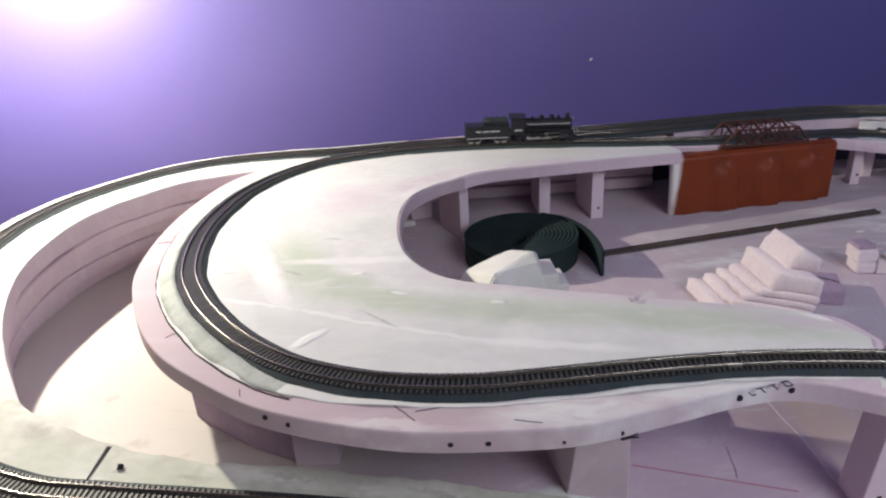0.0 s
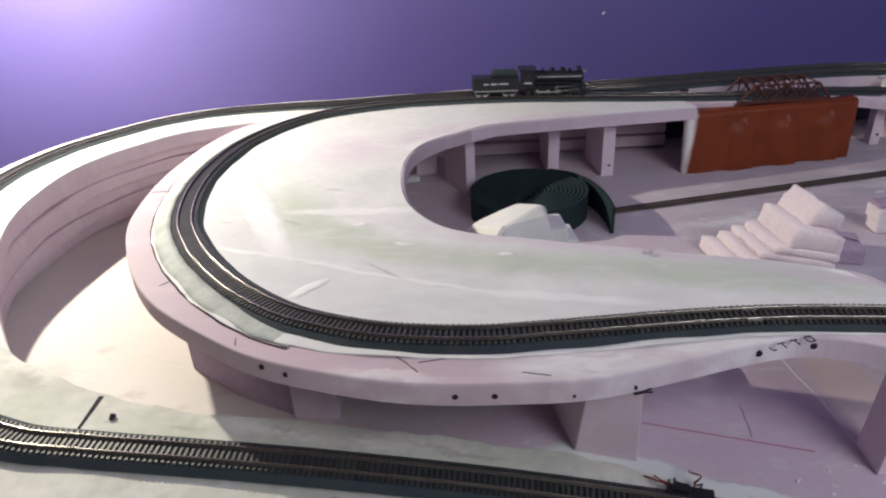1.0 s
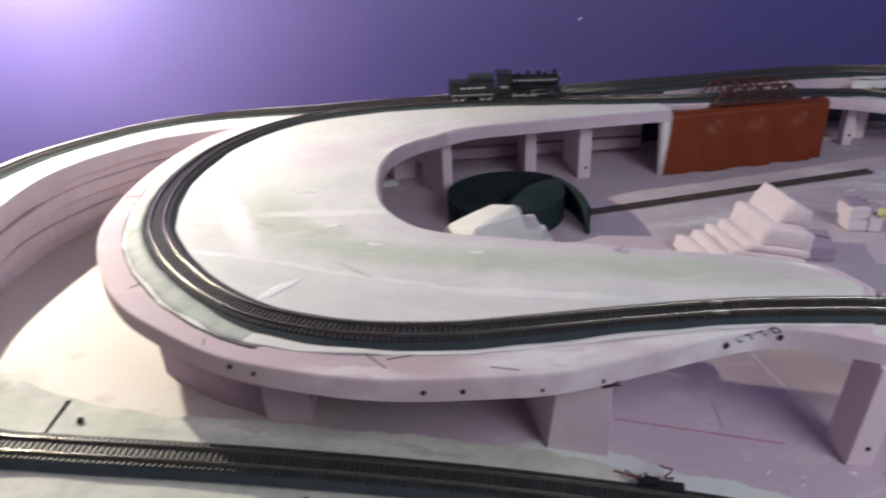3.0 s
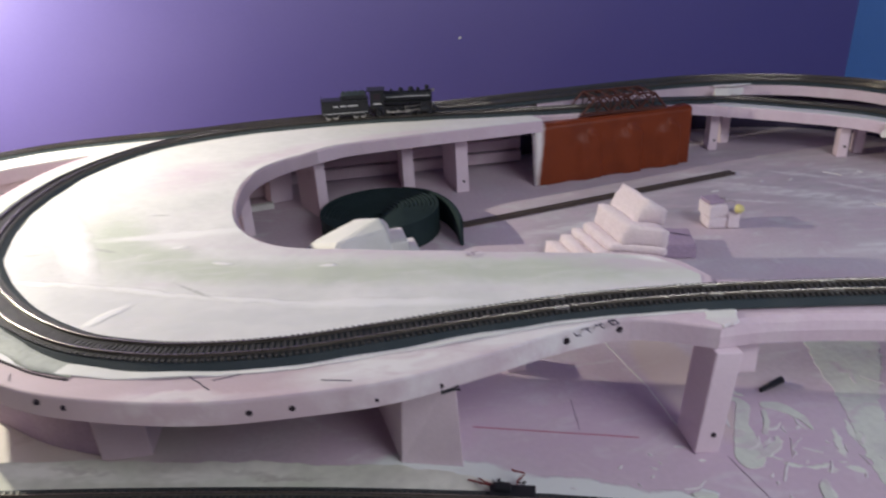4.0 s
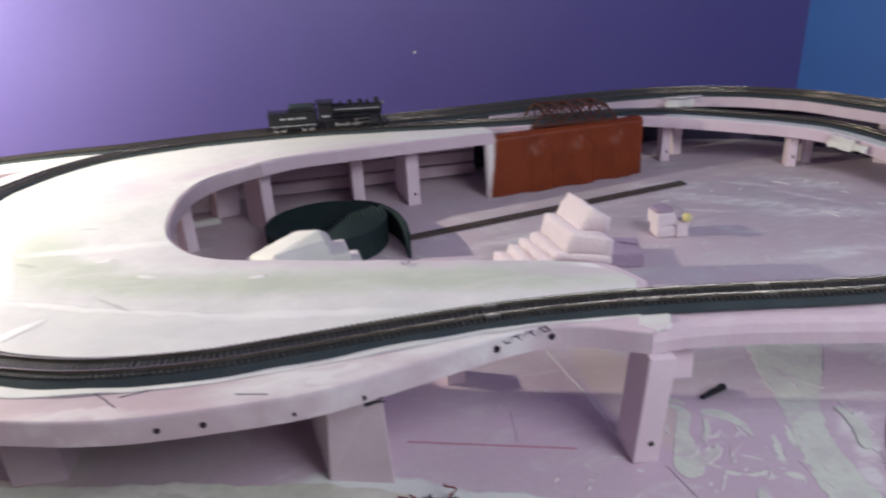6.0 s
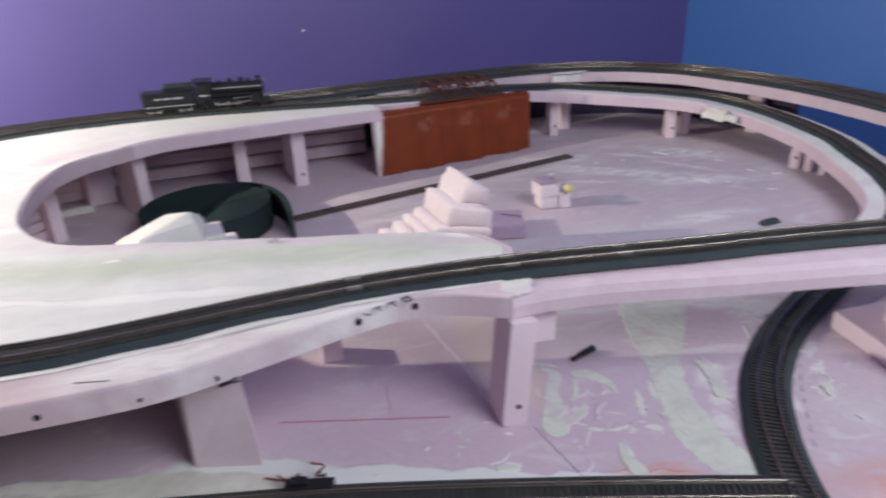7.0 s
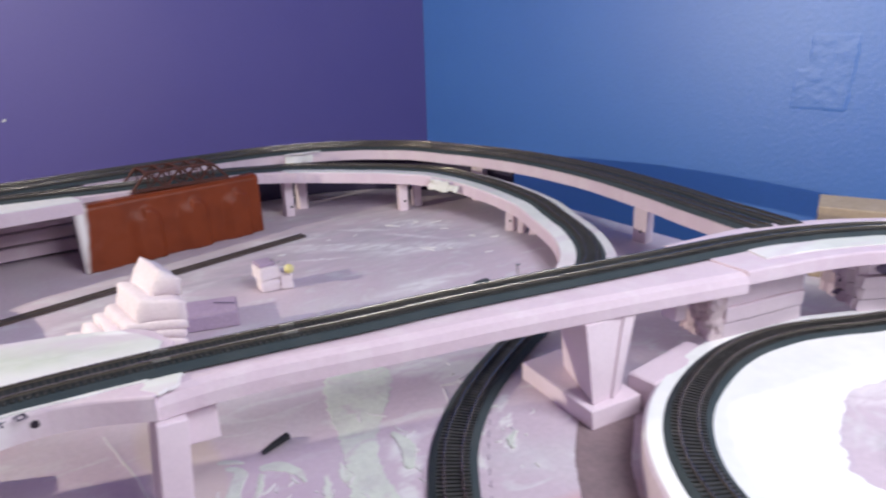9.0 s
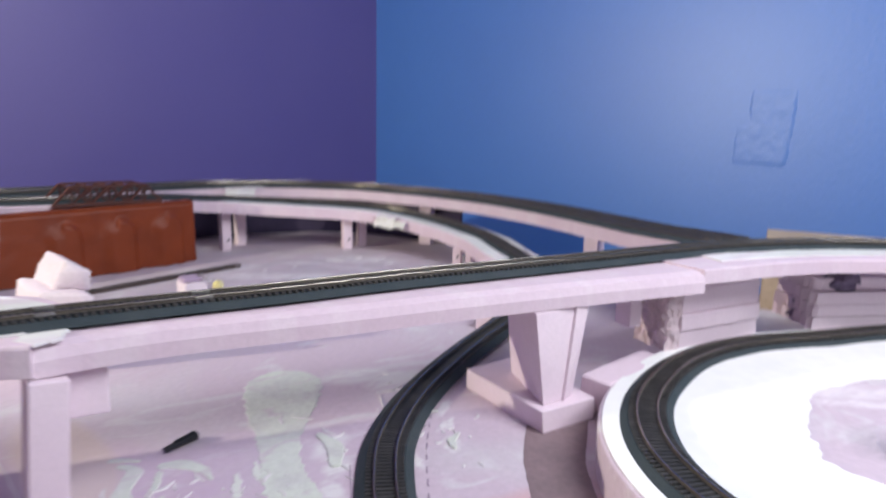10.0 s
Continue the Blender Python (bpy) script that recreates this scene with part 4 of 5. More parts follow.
# dark sheet added at the back to paint in the shade under the outer deck
closing = thing("shade_sheet", "added dark sheet for the shade under the outer deck", "board", kind="structure")
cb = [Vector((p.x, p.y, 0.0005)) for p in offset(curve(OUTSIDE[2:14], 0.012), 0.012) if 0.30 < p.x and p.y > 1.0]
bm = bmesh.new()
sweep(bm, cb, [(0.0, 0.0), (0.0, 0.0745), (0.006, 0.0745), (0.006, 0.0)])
part("board", bm, SHADE_SHEET, closing)

# pier under the beam
pier = thing("beam_pier", "pink foam pier standing on a block under the beam", "pier", at=(0.715, 0.43, 0))
bm = bmesh.new()
hull(bm, [(0.683, 0.3735), (0.738, 0.370), (0.750, 0.478), (0.690, 0.478)], [(0.681, 0.3738), (0.737, 0.3705), (0.749, 0.477), (0.689, 0.477)], 0.0, 0.0185)
part("block", bm, FOAM_CUT, pier)
bm = bmesh.new()
hull(bm, [(0.690, 0.3815), (0.7125, 0.3815), (0.736, 0.449), (0.717, 0.449)], [(0.684, 0.388), (0.7255, 0.386), (0.745, 0.440), (0.700, 0.440)], 0.0187, UNDER - 0.0022)
part("pillar", bm, FOAM_CUT, pier)
bm = bmesh.new()
hull(bm, [(0.7105, 0.3785), (0.7265, 0.3850), (0.724, 0.396), (0.7085, 0.392)], [(0.7245, 0.3835), (0.7370, 0.3820), (0.739, 0.397), (0.7265, 0.399)], 0.0187, UNDER - 0.0022)
part("strut", bm, FOAM_CUT, pier)

# ---- viaduct and truss ----
via = thing("brick_viaduct", "rust-red plastic viaduct with three raised arched panels and white end", "viaduct", at=(0.51, 1.10, 0))
VIA = pose(0.366, 1.077, 0.0, 0, 0, 9.9)
L, H_, D = 0.289, 0.0965, 0.030
bm = bmesh.new()
nx, nz = 110, 26
grid = []
for i in range(nx + 1):
    col = []
    for k in range(nz + 1):
        x, z = L * i / nx, H_ * k / nz
        y = -0.010 * (1 - z / H_) * (1 - 0.9 * x / L)
        for d, rr in ((x, 0.009), (L - x, 0.005), (H_ - z, 0.004)):
            if d < rr:
                y += rr - math.sqrt(max(0.0, rr * rr - (rr - d) ** 2))
        for c in (0.092, 0.167, 0.240):
            dx = x - c
            d = math.hypot(max(0.0, abs(dx) - 0.004), max(0.0, z - 0.058))
            side = max(0.0, min(1.0, (0.0225 - d) / (0.004 if dx > 0 else 0.022)))
            y -= 0.0060 * side * side * (3 - 2 * side)
        y += 0.0007 * noise.noise(Vector((x * 60, z * 60, 3)))
        z2 = z + (0.0 if k else 0.0015 * math.sin(i * 0.35)) + (0.0012 * noise.noise(Vector((x * 40, 0, 8))) if k == nz else 0.0)
        col.append(bm.verts.new(VIA @ Vector((x, y, max(0.0005, z2)))))
    grid.append(col)
for i in range(nx):
    for k in range(nz):
        bm.faces.new((grid[i][k], grid[i + 1][k], grid[i + 1][k + 1], grid[i][k + 1]))
back_b = [bm.verts.new(VIA @ Vector((0.016 + (L - 0.016) * i / nx, D, 0.0005))) for i in range(nx + 1)]
back_t = [bm.verts.new(VIA @ Vector((0.016 + (L - 0.016) * i / nx, D, H_))) for i in range(nx + 1)]
for i in range(nx):
    bm.faces.new((grid[i][nz], grid[i + 1][nz], back_t[i + 1], back_t[i]))
    bm.faces.new((back_t[i], back_t[i + 1], back_b[i + 1], back_b[i]))
bm.faces.new([grid[nx][k] for k in range(nz + 1)] + [back_t[nx], back_b[nx]])
bm.faces.new([grid[0][k] for k in range(nz, -1, -1)] + [back_b[0], back_t[0]])
part("block", bm, BRICK_PLASTIC, via, smooth=True)

bm = bmesh.new()
box(bm, (L - 0.016, 0.012, 0.0026), VIA @ pose(L / 2 + 0.004, 0.010, H_ - 0.0008), 0.0012)
part("coping", bm, BRICK_PLASTIC, via)

truss = thing("truss_bridge", "brown plastic truss bridge section over the track", "truss bridge", at=(0.515, 1.135, 0.105))
TR = pose(0.450, 1.102, 0.1012, 0, 1.2, 8.5)
LT, HT, WT = 0.152, 0.030, 0.050
for s in (0, 1):
    y = s * WT
    bm = bmesh.new()
    box(bm, (LT, 0.003, 0.005), TR @ pose(LT / 2, y, 0), 0.0004)
    part("bottom_chord", bm, TRUSS_PLASTIC, truss)
    bm = bmesh.new()
    box(bm, (LT - 0.050, 0.003, 0.003), TR @ pose(LT / 2, y, HT - 0.003), 0.0004)
    part("top_chord", bm, TRUSS_PLASTIC, truss)
    xs = [0.0, 0.025, 0.05, 0.076, 0.102, 0.127, 0.152]
    for i in range(6):
        a = (xs[i] + 0.001, y, 0.003 if i % 2 == 0 else HT - 0.002)
        b = (xs[i + 1] - 0.001, y, HT - 0.002 if i % 2 == 0 else 0.003)
        bm = bmesh.new()
        rod(bm, TR @ Vector(a), TR @ Vector(b), 0.0021, seg=6)
        part("diagonal", bm, TRUSS_PLASTIC, truss)
        if 0 < i < 5:
            bm = bmesh.new()
            rod(bm, TR @ Vector((a[0], y, b[2])), TR @ Vector((b[0], y, a[2])), 0.0013, seg=6)
            part("diagonal", bm, TRUSS_PLASTIC, truss)
    for i in (1, 2, 3, 4, 5):
        bm = bmesh.new()
        rod(bm, TR @ Vector((xs[i], y, 0.003)), TR @ Vector((xs[i], y, HT - 0.002)), 0.0014, seg=6)
        part("post", bm, TRUSS_PLASTIC, truss)
bm = bmesh.new()
box(bm, (LT - 0.004, WT - 0.004, 0.002), TR @ pose(LT / 2, WT / 2, 0.0005), 0.0004)
part("deck_plate", bm, TRUSS_PLASTIC, truss)
for i in (1, 2, 3, 4, 5):
    bm = bmesh.new()
    rod(bm, TR @ Vector((xs[i], 0, HT - 0.0015)), TR @ Vector((xs[i], WT, HT - 0.0015)), 0.0011, seg=6)
    part("cross_brace", bm, TRUSS_PLASTIC, truss)

# ---- loose things on the board ----
# coil of roadbed strip
coil = thing("roadbed_coil", "dark green coil of foam roadbed strip lying on the board", "foam roll", at=(0.112, 0.94, 0))
hgt = 0.038


bm = bmesh.new()
turns, r0, r1 = 13, 0.012, 0.083
spiral = []
for i in range(turns * 40 + 1):
    a, f = 0.4 + i / 40 * 2 * math.pi, i / (turns * 40)
    r = r0 + (r1 - r0) * f + 0.0006 * math.sin(3 * a + 1)
    spiral.append(Vector((0.112 - 0.006 * (1 - f) + r * math.cos(a), 0.94 - 0.004 * (1 - f) + r * math.sin(a), 0.001)))
sweep(bm, spiral, [(-0.0022, 0.0), (-0.0022, hgt - 0.0006), (-0.0016, hgt), (0.0016, hgt), (0.0022, hgt - 0.0006), (0.0022, 0.0)])
# the inner turns have sunk towards the middle
for k, q in enumerate(bm.verts):
    f = min(1.0, (k // 6) / (turns * 40))
    lean = 0.45 - 0.9 * (q.co.x - 0.112) / 0.070
    q.co.z *= 1 - 0.62 * (1 - f) ** 0.8 * max(0.0, min(1.0, lean))
part("strip", bm, COIL_FOAM, coil)
bm = bmesh.new()
tail = curve([(0.150, 1.013, 0.001), (0.185, 0.990, 0.001), (0.208, 0.950, 0.001), (0.218, 0.905, 0.001), (0.220, 0.866, 0.001)], 0.006)
sweep(bm, tail, [(-0.0022, 0.0), (-0.0022, hgt), (0.0022, hgt), (0.0022, 0.0)])
part("loose_end", bm, COIL_FOAM, coil, "loose end of the strip standing off")

# flat strip of track bed lying across the board
strip = thing("flat_strip", "dark brown flat plastic strip lying across the board", "strip")
bm = bmesh.new()
pts = [Vector((0.226, 0.932, 0.0006)).lerp(Vector((0.690, 1.050, 0.0006)), i / 20) for i in range(21)]
sweep(bm, pts, [(-0.0065, 0), (-0.0065, 0.003), (0.0065, 0.003), (0.0065, 0)])
part("bed", bm, STRIP, strip)
for s in (-1, 1):
    bm = bmesh.new()
    sweep(bm, pts, [(s * 0.005 - 0.0007, 0.003), (s * 0.005 - 0.0007, 0.0042), (s * 0.005 + 0.0007, 0.0042), (s * 0.005 + 0.0007, 0.003)])
    part("edge", bm, TIE, strip)


def offcut(name, label, layers, mat=FOAM_CUT, at=(0, 0), group="", lump=0.0022, soften=1, edge_round=0.0030):
    """Stacked foam pieces: each layer is (x0, x1, y0, y1, z0, z1, turn, slope)."""
    ob = thing(name, label, "foam block", group, at=(at[0], at[1], 0))
    for x0, x1, y0, y1, z0, z1, turn, slope in layers:
        bm = bmesh.new()
        box(bm, (x1 - x0, y1 - y0, z1 - z0))
        for q in bm.verts:
            if q.co.z > (z1 - z0) / 2 and q.co.x < 0:
                q.co.x += slope
        bmesh.ops.bevel(bm, geom=list(bm.edges), offset=edge_round, segments=3, affect="EDGES")
        bmesh.ops.subdivide_edges(bm, edges=[e for e in bm.edges if e.calc_length() > 0.012], cuts=5, use_grid_fill=True)
        for q in bm.verts:
            w = q.co + Vector((x0 * 9, z0 * 31, 0))
            q.co += Vector((noise.noise(w * 70), noise.noise(w * 70 + Vector((9, 0, 0))), 0.6 * noise.noise(w * 80 + Vector((0, 5, 0))) if q.co.z > 0.004 else 0)) * lump
        for _ in range(soften):
            bmesh.ops.smooth_vert(bm, verts=bm.verts, factor=0.5, use_axis_x=True, use_axis_y=True, use_axis_z=True)
        bmesh.ops.transform(bm, matrix=pose((x0 + x1) / 2, (y0 + y1) / 2, z0, 0, 0, turn), verts=bm.verts)
        part("piece", bm, mat, ob, smooth=edge_round > 0.0015)
    return ob


def leaning_layer(bm, corner, wide, deep, z0, z1, slope, back, seed):
    """One foam layer: a skewed board whose cut end slopes back, with torn, slightly rounded edges."""
    u, v = Vector((0.906, -0.42, 0)) * wide, Vector((-0.13, 0.99, 0)) * deep
    f = Vector((*corner, 0))
    n_ = 10
    rows = []
    for i in range(n_ + 1):
        t_ = i / n_
        ring = []
        for a, z in ((0.0, z0), (slope * 0.55, z0 + (z1 - z0) * 0.55), (slope, z1 - 0.002), (slope + 0.003, z1), (wide - 0.003, z1 - back), (wide, z1 - 0.002 - back), (wide, z0)):
            p = f + u * (a / wide) + v * t_ + Vector((0, 0, z))
            w = Vector((p.x * 60 + seed, p.y * 60, p.z * 90))
            ring.append(bm.verts.new(p + Vector((noise.noise(w), noise.noise(w + Vector((7, 0, 0))), 0.5 * noise.noise(w + Vector((0, 7, 0))) if z > 0.002 else 0)) * 0.0016))
        rows.append(ring)
    for r, q in zip(rows, rows[1:]):
        for i in range(7):
            bm.faces.new((r[i], r[(i + 1) % 7], q[(i + 1) % 7], q[i]))
    bm.faces.new(rows[0])
    bm.faces.new(rows[-1][::-1])


stack = thing("stepped_stack", "stepped stack of pale pink foam offcuts on the board", "foam block", at=(0.39, 0.75, 0))
for k, (corner, wide, deep, z0, z1, slope, back) in enumerate((
        ((0.330, 0.742), 0.104, 0.080, 0.0005, 0.0215, 0.004, 0.0), ((0.346, 0.736), 0.089, 0.076, 0.0215, 0.0325, 0.003, 0.0), ((0.358, 0.731), 0.077, 0.074, 0.0325, 0.0425, 0.003, 0.0),
        ((0.369, 0.726), 0.067, 0.072, 0.0425, 0.0525, 0.004, 0.0), ((0.383, 0.719), 0.052, 0.074, 0.0510, 0.0765, 0.006, 0.002), ((0.399, 0.727), 0.036, 0.062, 0.0730, 0.1030, 0.014, 0.009))):
    bm = bmesh.new()
    leaning_layer(bm, corner, wide, deep, z0, z1, slope, back, k * 3.3)
    bmesh.ops.subdivide_edges(bm, edges=[q for q in bm.edges if q.calc_length() > 0.006], cuts=3, use_grid_fill=True)
    bmesh.ops.triangulate(bm, faces=[f for f in bm.faces if len(f.verts) > 4])
    for q in bm.verts:
        w = q.co * 130 + Vector((k, 0, 0))
        q.co += Vector((noise.noise(w), noise.noise(w + Vector((7, 0, 0))), noise.noise(w + Vector((0, 7, 0))) if q.co.z > 0.002 else 0)) * 0.0013
    bmesh.ops.smooth_vert(bm, verts=bm.verts, factor=0.5, use_axis_x=True, use_axis_y=True, use_axis_z=True)
    part("piece", bm, PALE_FOAM, stack, smooth=True)
wedge = thing("foam_offcut", "white plastered wedge of foam lying beside the coil", "foam block", at=(0.08, 0.77, 0))
bm = bmesh.new()
for p in ((-0.005, 0.770, 0), (0.030, 0.712, 0), (0.128, 0.712, 0), (0.140, 0.790, 0), (0.060, 0.822, 0), (0.030, 0.768, 0.066), (0.048, 0.780, 0.070), (0.067, 0.724, 0.083),
          (0.072, 0.718, 0.062), (0.086, 0.784, 0.086), (0.114, 0.760, 0.094), (0.120, 0.744, 0.086), (0.126, 0.738, 0.060), (0.122, 0.790, 0.078)):
    bm.verts.new(p)
bmesh.ops.convex_hull(bm, input=bm.verts)
bmesh.ops.delete(bm, geom=[q for q in bm.verts if not q.link_faces], context="VERTS")
bmesh.ops.bevel(bm, geom=list(bm.edges), offset=0.0016, segments=2, affect="EDGES")
part("wedge", bm, PLASTER, wedge)
for x, y, w, h in ((0.131, 0.772, 0.026, 0.066), (0.147, 0.784, 0.022, 0.046)):
    bm = bmesh.new()
    box(bm, (w, 0.05, h), pose(x, y, 0.0005, 0, 0, 8), 0.003, 0.9)
    part("step", bm, PLASTER, wedge)
offcut("foam_block", "low pink foam block lying near the stepped stack", [(0.446, 0.505, 0.772, 0.826, 0.0005, 0.0185, -14, 0.0)], LAVENDER_AND_SHADE, at=(0.48, 0.80), lump=0.0006, soften=0, edge_round=0.0012)
cubes = offcut("foam_cube", "small stack of pink foam cubes with bent wire on top", [
    (0.553, 0.579, 0.846, 0.876, 0.0005, 0.0165, -4, 0.0), (0.551, 0.577, 0.846, 0.876, 0.0169, 0.0340, 5, 0.0), (0.579, 0.596, 0.842, 0.866, 0.0005, 0.0240, -12, 0.0)], PALE_FOAM, at=(0.566, 0.86), lump=0.0016, soften=0, edge_round=0.0014)
bm = bmesh.new()
box(bm, (0.022, 0.024, 0.005), pose(0.563, 0.863, 0.0340, 0, 0, 4), 0.001)
part("cap_piece", bm, LAVENDER_AND_SHADE, cubes, "lavender foam top piece")
for k in range(3):
    bm = bmesh.new()
    c = Vector((0.572 + 0.006 * k, 0.854 - 0.002 * k, 0.0385 - 0.004 * k))
    sweep(bm, curve([c + Vector((0.004 * math.cos(a_ * 1.1 + k), 0.003 * math.sin(a_ * 1.1 + k), 0.0012 * a_)) for a_ in range(6)], 0.001), [(-0.0004, -0.0004), (-0.0004, 0.0004), (0.0004, 0.0004), (0.0004, -0.0004)])
    part("wire", bm, STEEL, cubes, "bent bright wire")


def torn_stack(name, label, x0, x1, y0, y1, z0, count, thick, turn, seed):
    """Stacked foam layers whose ends are torn into ragged teeth."""
    ob = thing(name, label, "foam stack", at=((x0 + x1) / 2, (y0 + y1) / 2, z0))
    m = pose((x0 + x1) / 2, (y0 + y1) / 2, 0, 0, 0, turn)
    for k in range(count):
        bm = bmesh.new()
        za, zb = z0 + thick * k + 0.0001, z0 + thick * (k + 1) - 0.0009
        teeth = 18
        rim = []
        for i in range(teeth + 1):
            y = -(y1 - y0) / 2 + (y1 - y0) * i / teeth
            d = noise.noise(Vector((seed + k * 3.1, i * 0.9, 0))) * 0.008 + (0.003 if (i + k) % 2 else -0.002)
            rim.append((-(x1 - x0) / 2 + d, y))
        step = 0.0025 * math.sin(k * 2.3 + 0.6)
        rim = [(x, y + step) for x, y in rim] + [((x1 - x0) / 2, (y1 - y0) / 2 + step), ((x1 - x0) / 2, -(y1 - y0) / 2 + step)]
        low = [bm.verts.new(m @ Vector((x, y, za))) for x, y in rim]
        top = [bm.verts.new(m @ Vector((x + 0.001, y, zb))) for x, y in rim]
        bm.faces.new(low[::-1])
        bm.faces.new(top)
        for i in range(len(rim)):
            j = (i + 1) % len(rim)
            bm.faces.new((low[i], low[j], top[j], top[i]))
        part("layer", bm, FOAM_CUT, ob)
    return ob


offcut("flat_offcut", "flat pink foam offcut lying against the platform", [(0.742, 0.838, 0.366, 0.396, 0.0005, 0.0312, 7, 0.0)], at=(0.79, 0.385), lump=0.0008, edge_round=0.0014)
# torn brown tone lightened to stand for lamp light on this end
TORN = material("lightened_torn_brown_foam", (0.74, 0.60, 0.63), 0.9, second=(0.60, 0.47, 0.50), scale=70, bump=0.6, bump_scale=300)
ragged = thing("ragged_block", "pink foam block with a torn brown end under the beam", "foam block", at=(0.91, 0.39, 0.03))
for k, (z0, z1, dy) in enumerate(((0.0312, 0.0470, 0.0), (0.0472, 0.0640, -0.0015), (0.0642, 0.0880, 0.0008))):
    bm = bmesh.new()
    box(bm, (0.106, 0.040, z1 - z0), pose(0.9205, 0.394 + dy, z0, 0, 0, -9), 0.0018)
    bmesh.ops.subdivide_edges(bm, edges=[q for q in bm.edges if q.calc_length() > 0.02], cuts=6, use_grid_fill=True)
    for q in bm.verts:
        q.co.y += 0.0012 * noise.noise(q.co * 45 + Vector((0, 0, k)))
        q.co.z += 0.0006 * noise.noise(q.co * 60)
    part("layer", bm, FOAM_CUT, ragged)
bm = bmesh.new()
box(bm, (0.018, 0.040, 0.056), pose(0.861, 0.404, 0.0312, 0, 0, -9))
bmesh.ops.subdivide_edges(bm, edges=list(bm.edges), cuts=21, use_grid_fill=True)
for q in bm.verts:
    w = Vector((q.co.x * 210, q.co.y * 210, q.co.z * 150))
    q.co += Vector((noise.noise(w) + 0.5 * noise.noise(w * 2.3), 0.5 * noise.noise(w + Vector((4, 0, 0))), 0.4 * noise.noise(w * 1.3))) * 0.0045
part("torn_end", bm, TORN, ragged, "torn brownish foam end, lightened as if lamp-lit")
stub2 = thing("beam_stub", "small pale foam stub under the beam", "foam block", at=(0.82, 0.41, 0.05))
bm = bmesh.new()
box(bm, (0.014, 0.020, 0.040), pose(0.826, 0.412, 0.0540, 0, 0, -10), 0.0015)
part("block", bm, FOAM_CUT, stub2)
steps = torn_stack("step_stack", "torn stack of pink foam layers behind the platform track", 1.0395, 1.1845, 0.3015, 0.3665, 0.0312, 4, 0.0136, -28, 7.0)
random.seed(31)
# dark purple paints the shade on the torn end into its colour
SHRED = material("shade_torn_foam", (0.20, 0.155, 0.24), 0.9, second=(0.12, 0.09, 0.15), scale=80, bump=0.5, bump_scale=300)
bm = bmesh.new()
for k in range(11):
    f = k / 10
    root = Vector((1.066 + 0.006 * random.random(), 0.360 - 0.040 * f, 0.046 + 0.036 * f + 0.006 * random.random()))
    tip = root + Vector((-0.016 - 0.010 * random.random(), 0.010 + 0.008 * random.random(), random.uniform(-0.010, 0.002)))
    mid = root.lerp(tip, 0.55) + Vector((0, 0, random.uniform(-0.002, 0.004)))
    rod(bm, root, mid, 0.0085, 0.0062, 7)
    rod(bm, mid, tip, 0.0062, 0.0016, 7)
for q in bm.verts:
    q.co += Vector((noise.noise(q.co * 300), noise.noise(q.co * 300 + Vector((5, 0, 0))), noise.noise(q.co * 300 + Vector((0, 5, 0))))) * 0.0016
part("torn_end", bm, SHRED, steps, "torn shreds coloured dark purple for their shade", smooth=True)

card = thing("cardboard_piece", "tan cardboard box lying beside the blue wall", "cardboard box", at=(1.22, 0.42, 0))
bm = bmesh.new()
box(bm, (0.14, 0.070, 0.096), pose(1.232, 0.425, 0.0, 0, 0, -62), 0.002)
part("box", bm, CARD, card)

cap = thing("yellow_cap", "small yellow plastic cap on a foam block", "cap", at=(0.575, 0.826, 0.0225))
bm = bmesh.new()
rod(bm, (0.5875, 0.842, 0.0295), (0.5900, 0.836, 0.0300), 0.0060, 0.0056, 16)
rod(bm, (0.5900, 0.836, 0.0300), (0.5908, 0.834, 0.0302), 0.0040, 0.0036, 12)
part("body", bm, YELLOW, cap)

pen = thing("pen_cap", "black plastic pen cap lying on the board", "pen cap", at=(0.45, 0.507, 0))
bm = bmesh.new()
rod(bm, (0.437, 0.502, 0.0032), (0.462, 0.5125, 0.0036), 0.0022, 0.0034, 12)
rod(bm, (0.444, 0.5045, 0.0066), (0.460, 0.5115, 0.0074), 0.0009, seg=6)
part("body", bm, BLACK, pen)

lump = thing("dark_chip", "dark chip lying on the board behind the beam", "chip", at=(0.805, 0.704, 0))
bm = bmesh.new()
box(bm, (0.030, 0.012, 0.006), pose(0.803, 0.702, 0.0005, 0, 0, 8), 0.002, 0.7)
part("body", bm, ROADBED, lump)

machine = thing("switch_motor", "black switch motor with red wires beside the front track", "switch motor", at=(0.197, 0.417, 0))
bm = bmesh.new()
box(bm, (0.034, 0.011, 0.008), pose(0.197, 0.414, 0.002, 0, 0, -12), 0.001)
box(bm, (0.012, 0.007, 0.004), pose(0.190, 0.416, 0.0098, 0, 0, -12), 0.0008)
part("housing", bm, BLACK, machine)
for k in range(7):
    random.seed(k)
    p = [Vector((0.182 + 0.004 * k, 0.421, 0.006))]
    for i in range(4):
        p.append(p[-1] + Vector((random.uniform(-0.009, 0.007), random.uniform(-0.002, 0.006), random.uniform(-0.004, 0.003))))
    for q in p:
        q.z = max(0.003, q.z)
    bm = bmesh.new()
    sweep(bm, curve(p, 0.002), [(-0.0005, -0.0005), (-0.0005, 0.0005), (0.0005, 0.0005), (0.0005, -0.0005)])
    part("wire", bm, RED_WIRE if k % 2 else BLACK, machine)


motor = thing("turnout_motor", "black turnout motor beside the outer track", "switch motor", at=(0.125, 1.208, DECK))
bm = bmesh.new()
box(bm, (0.075, 0.014, 0.006), pose(0.130, 1.213, DECK + 0.0005, 0, 0, 9), 0.0015)
part("housing", bm, BLACK, motor)
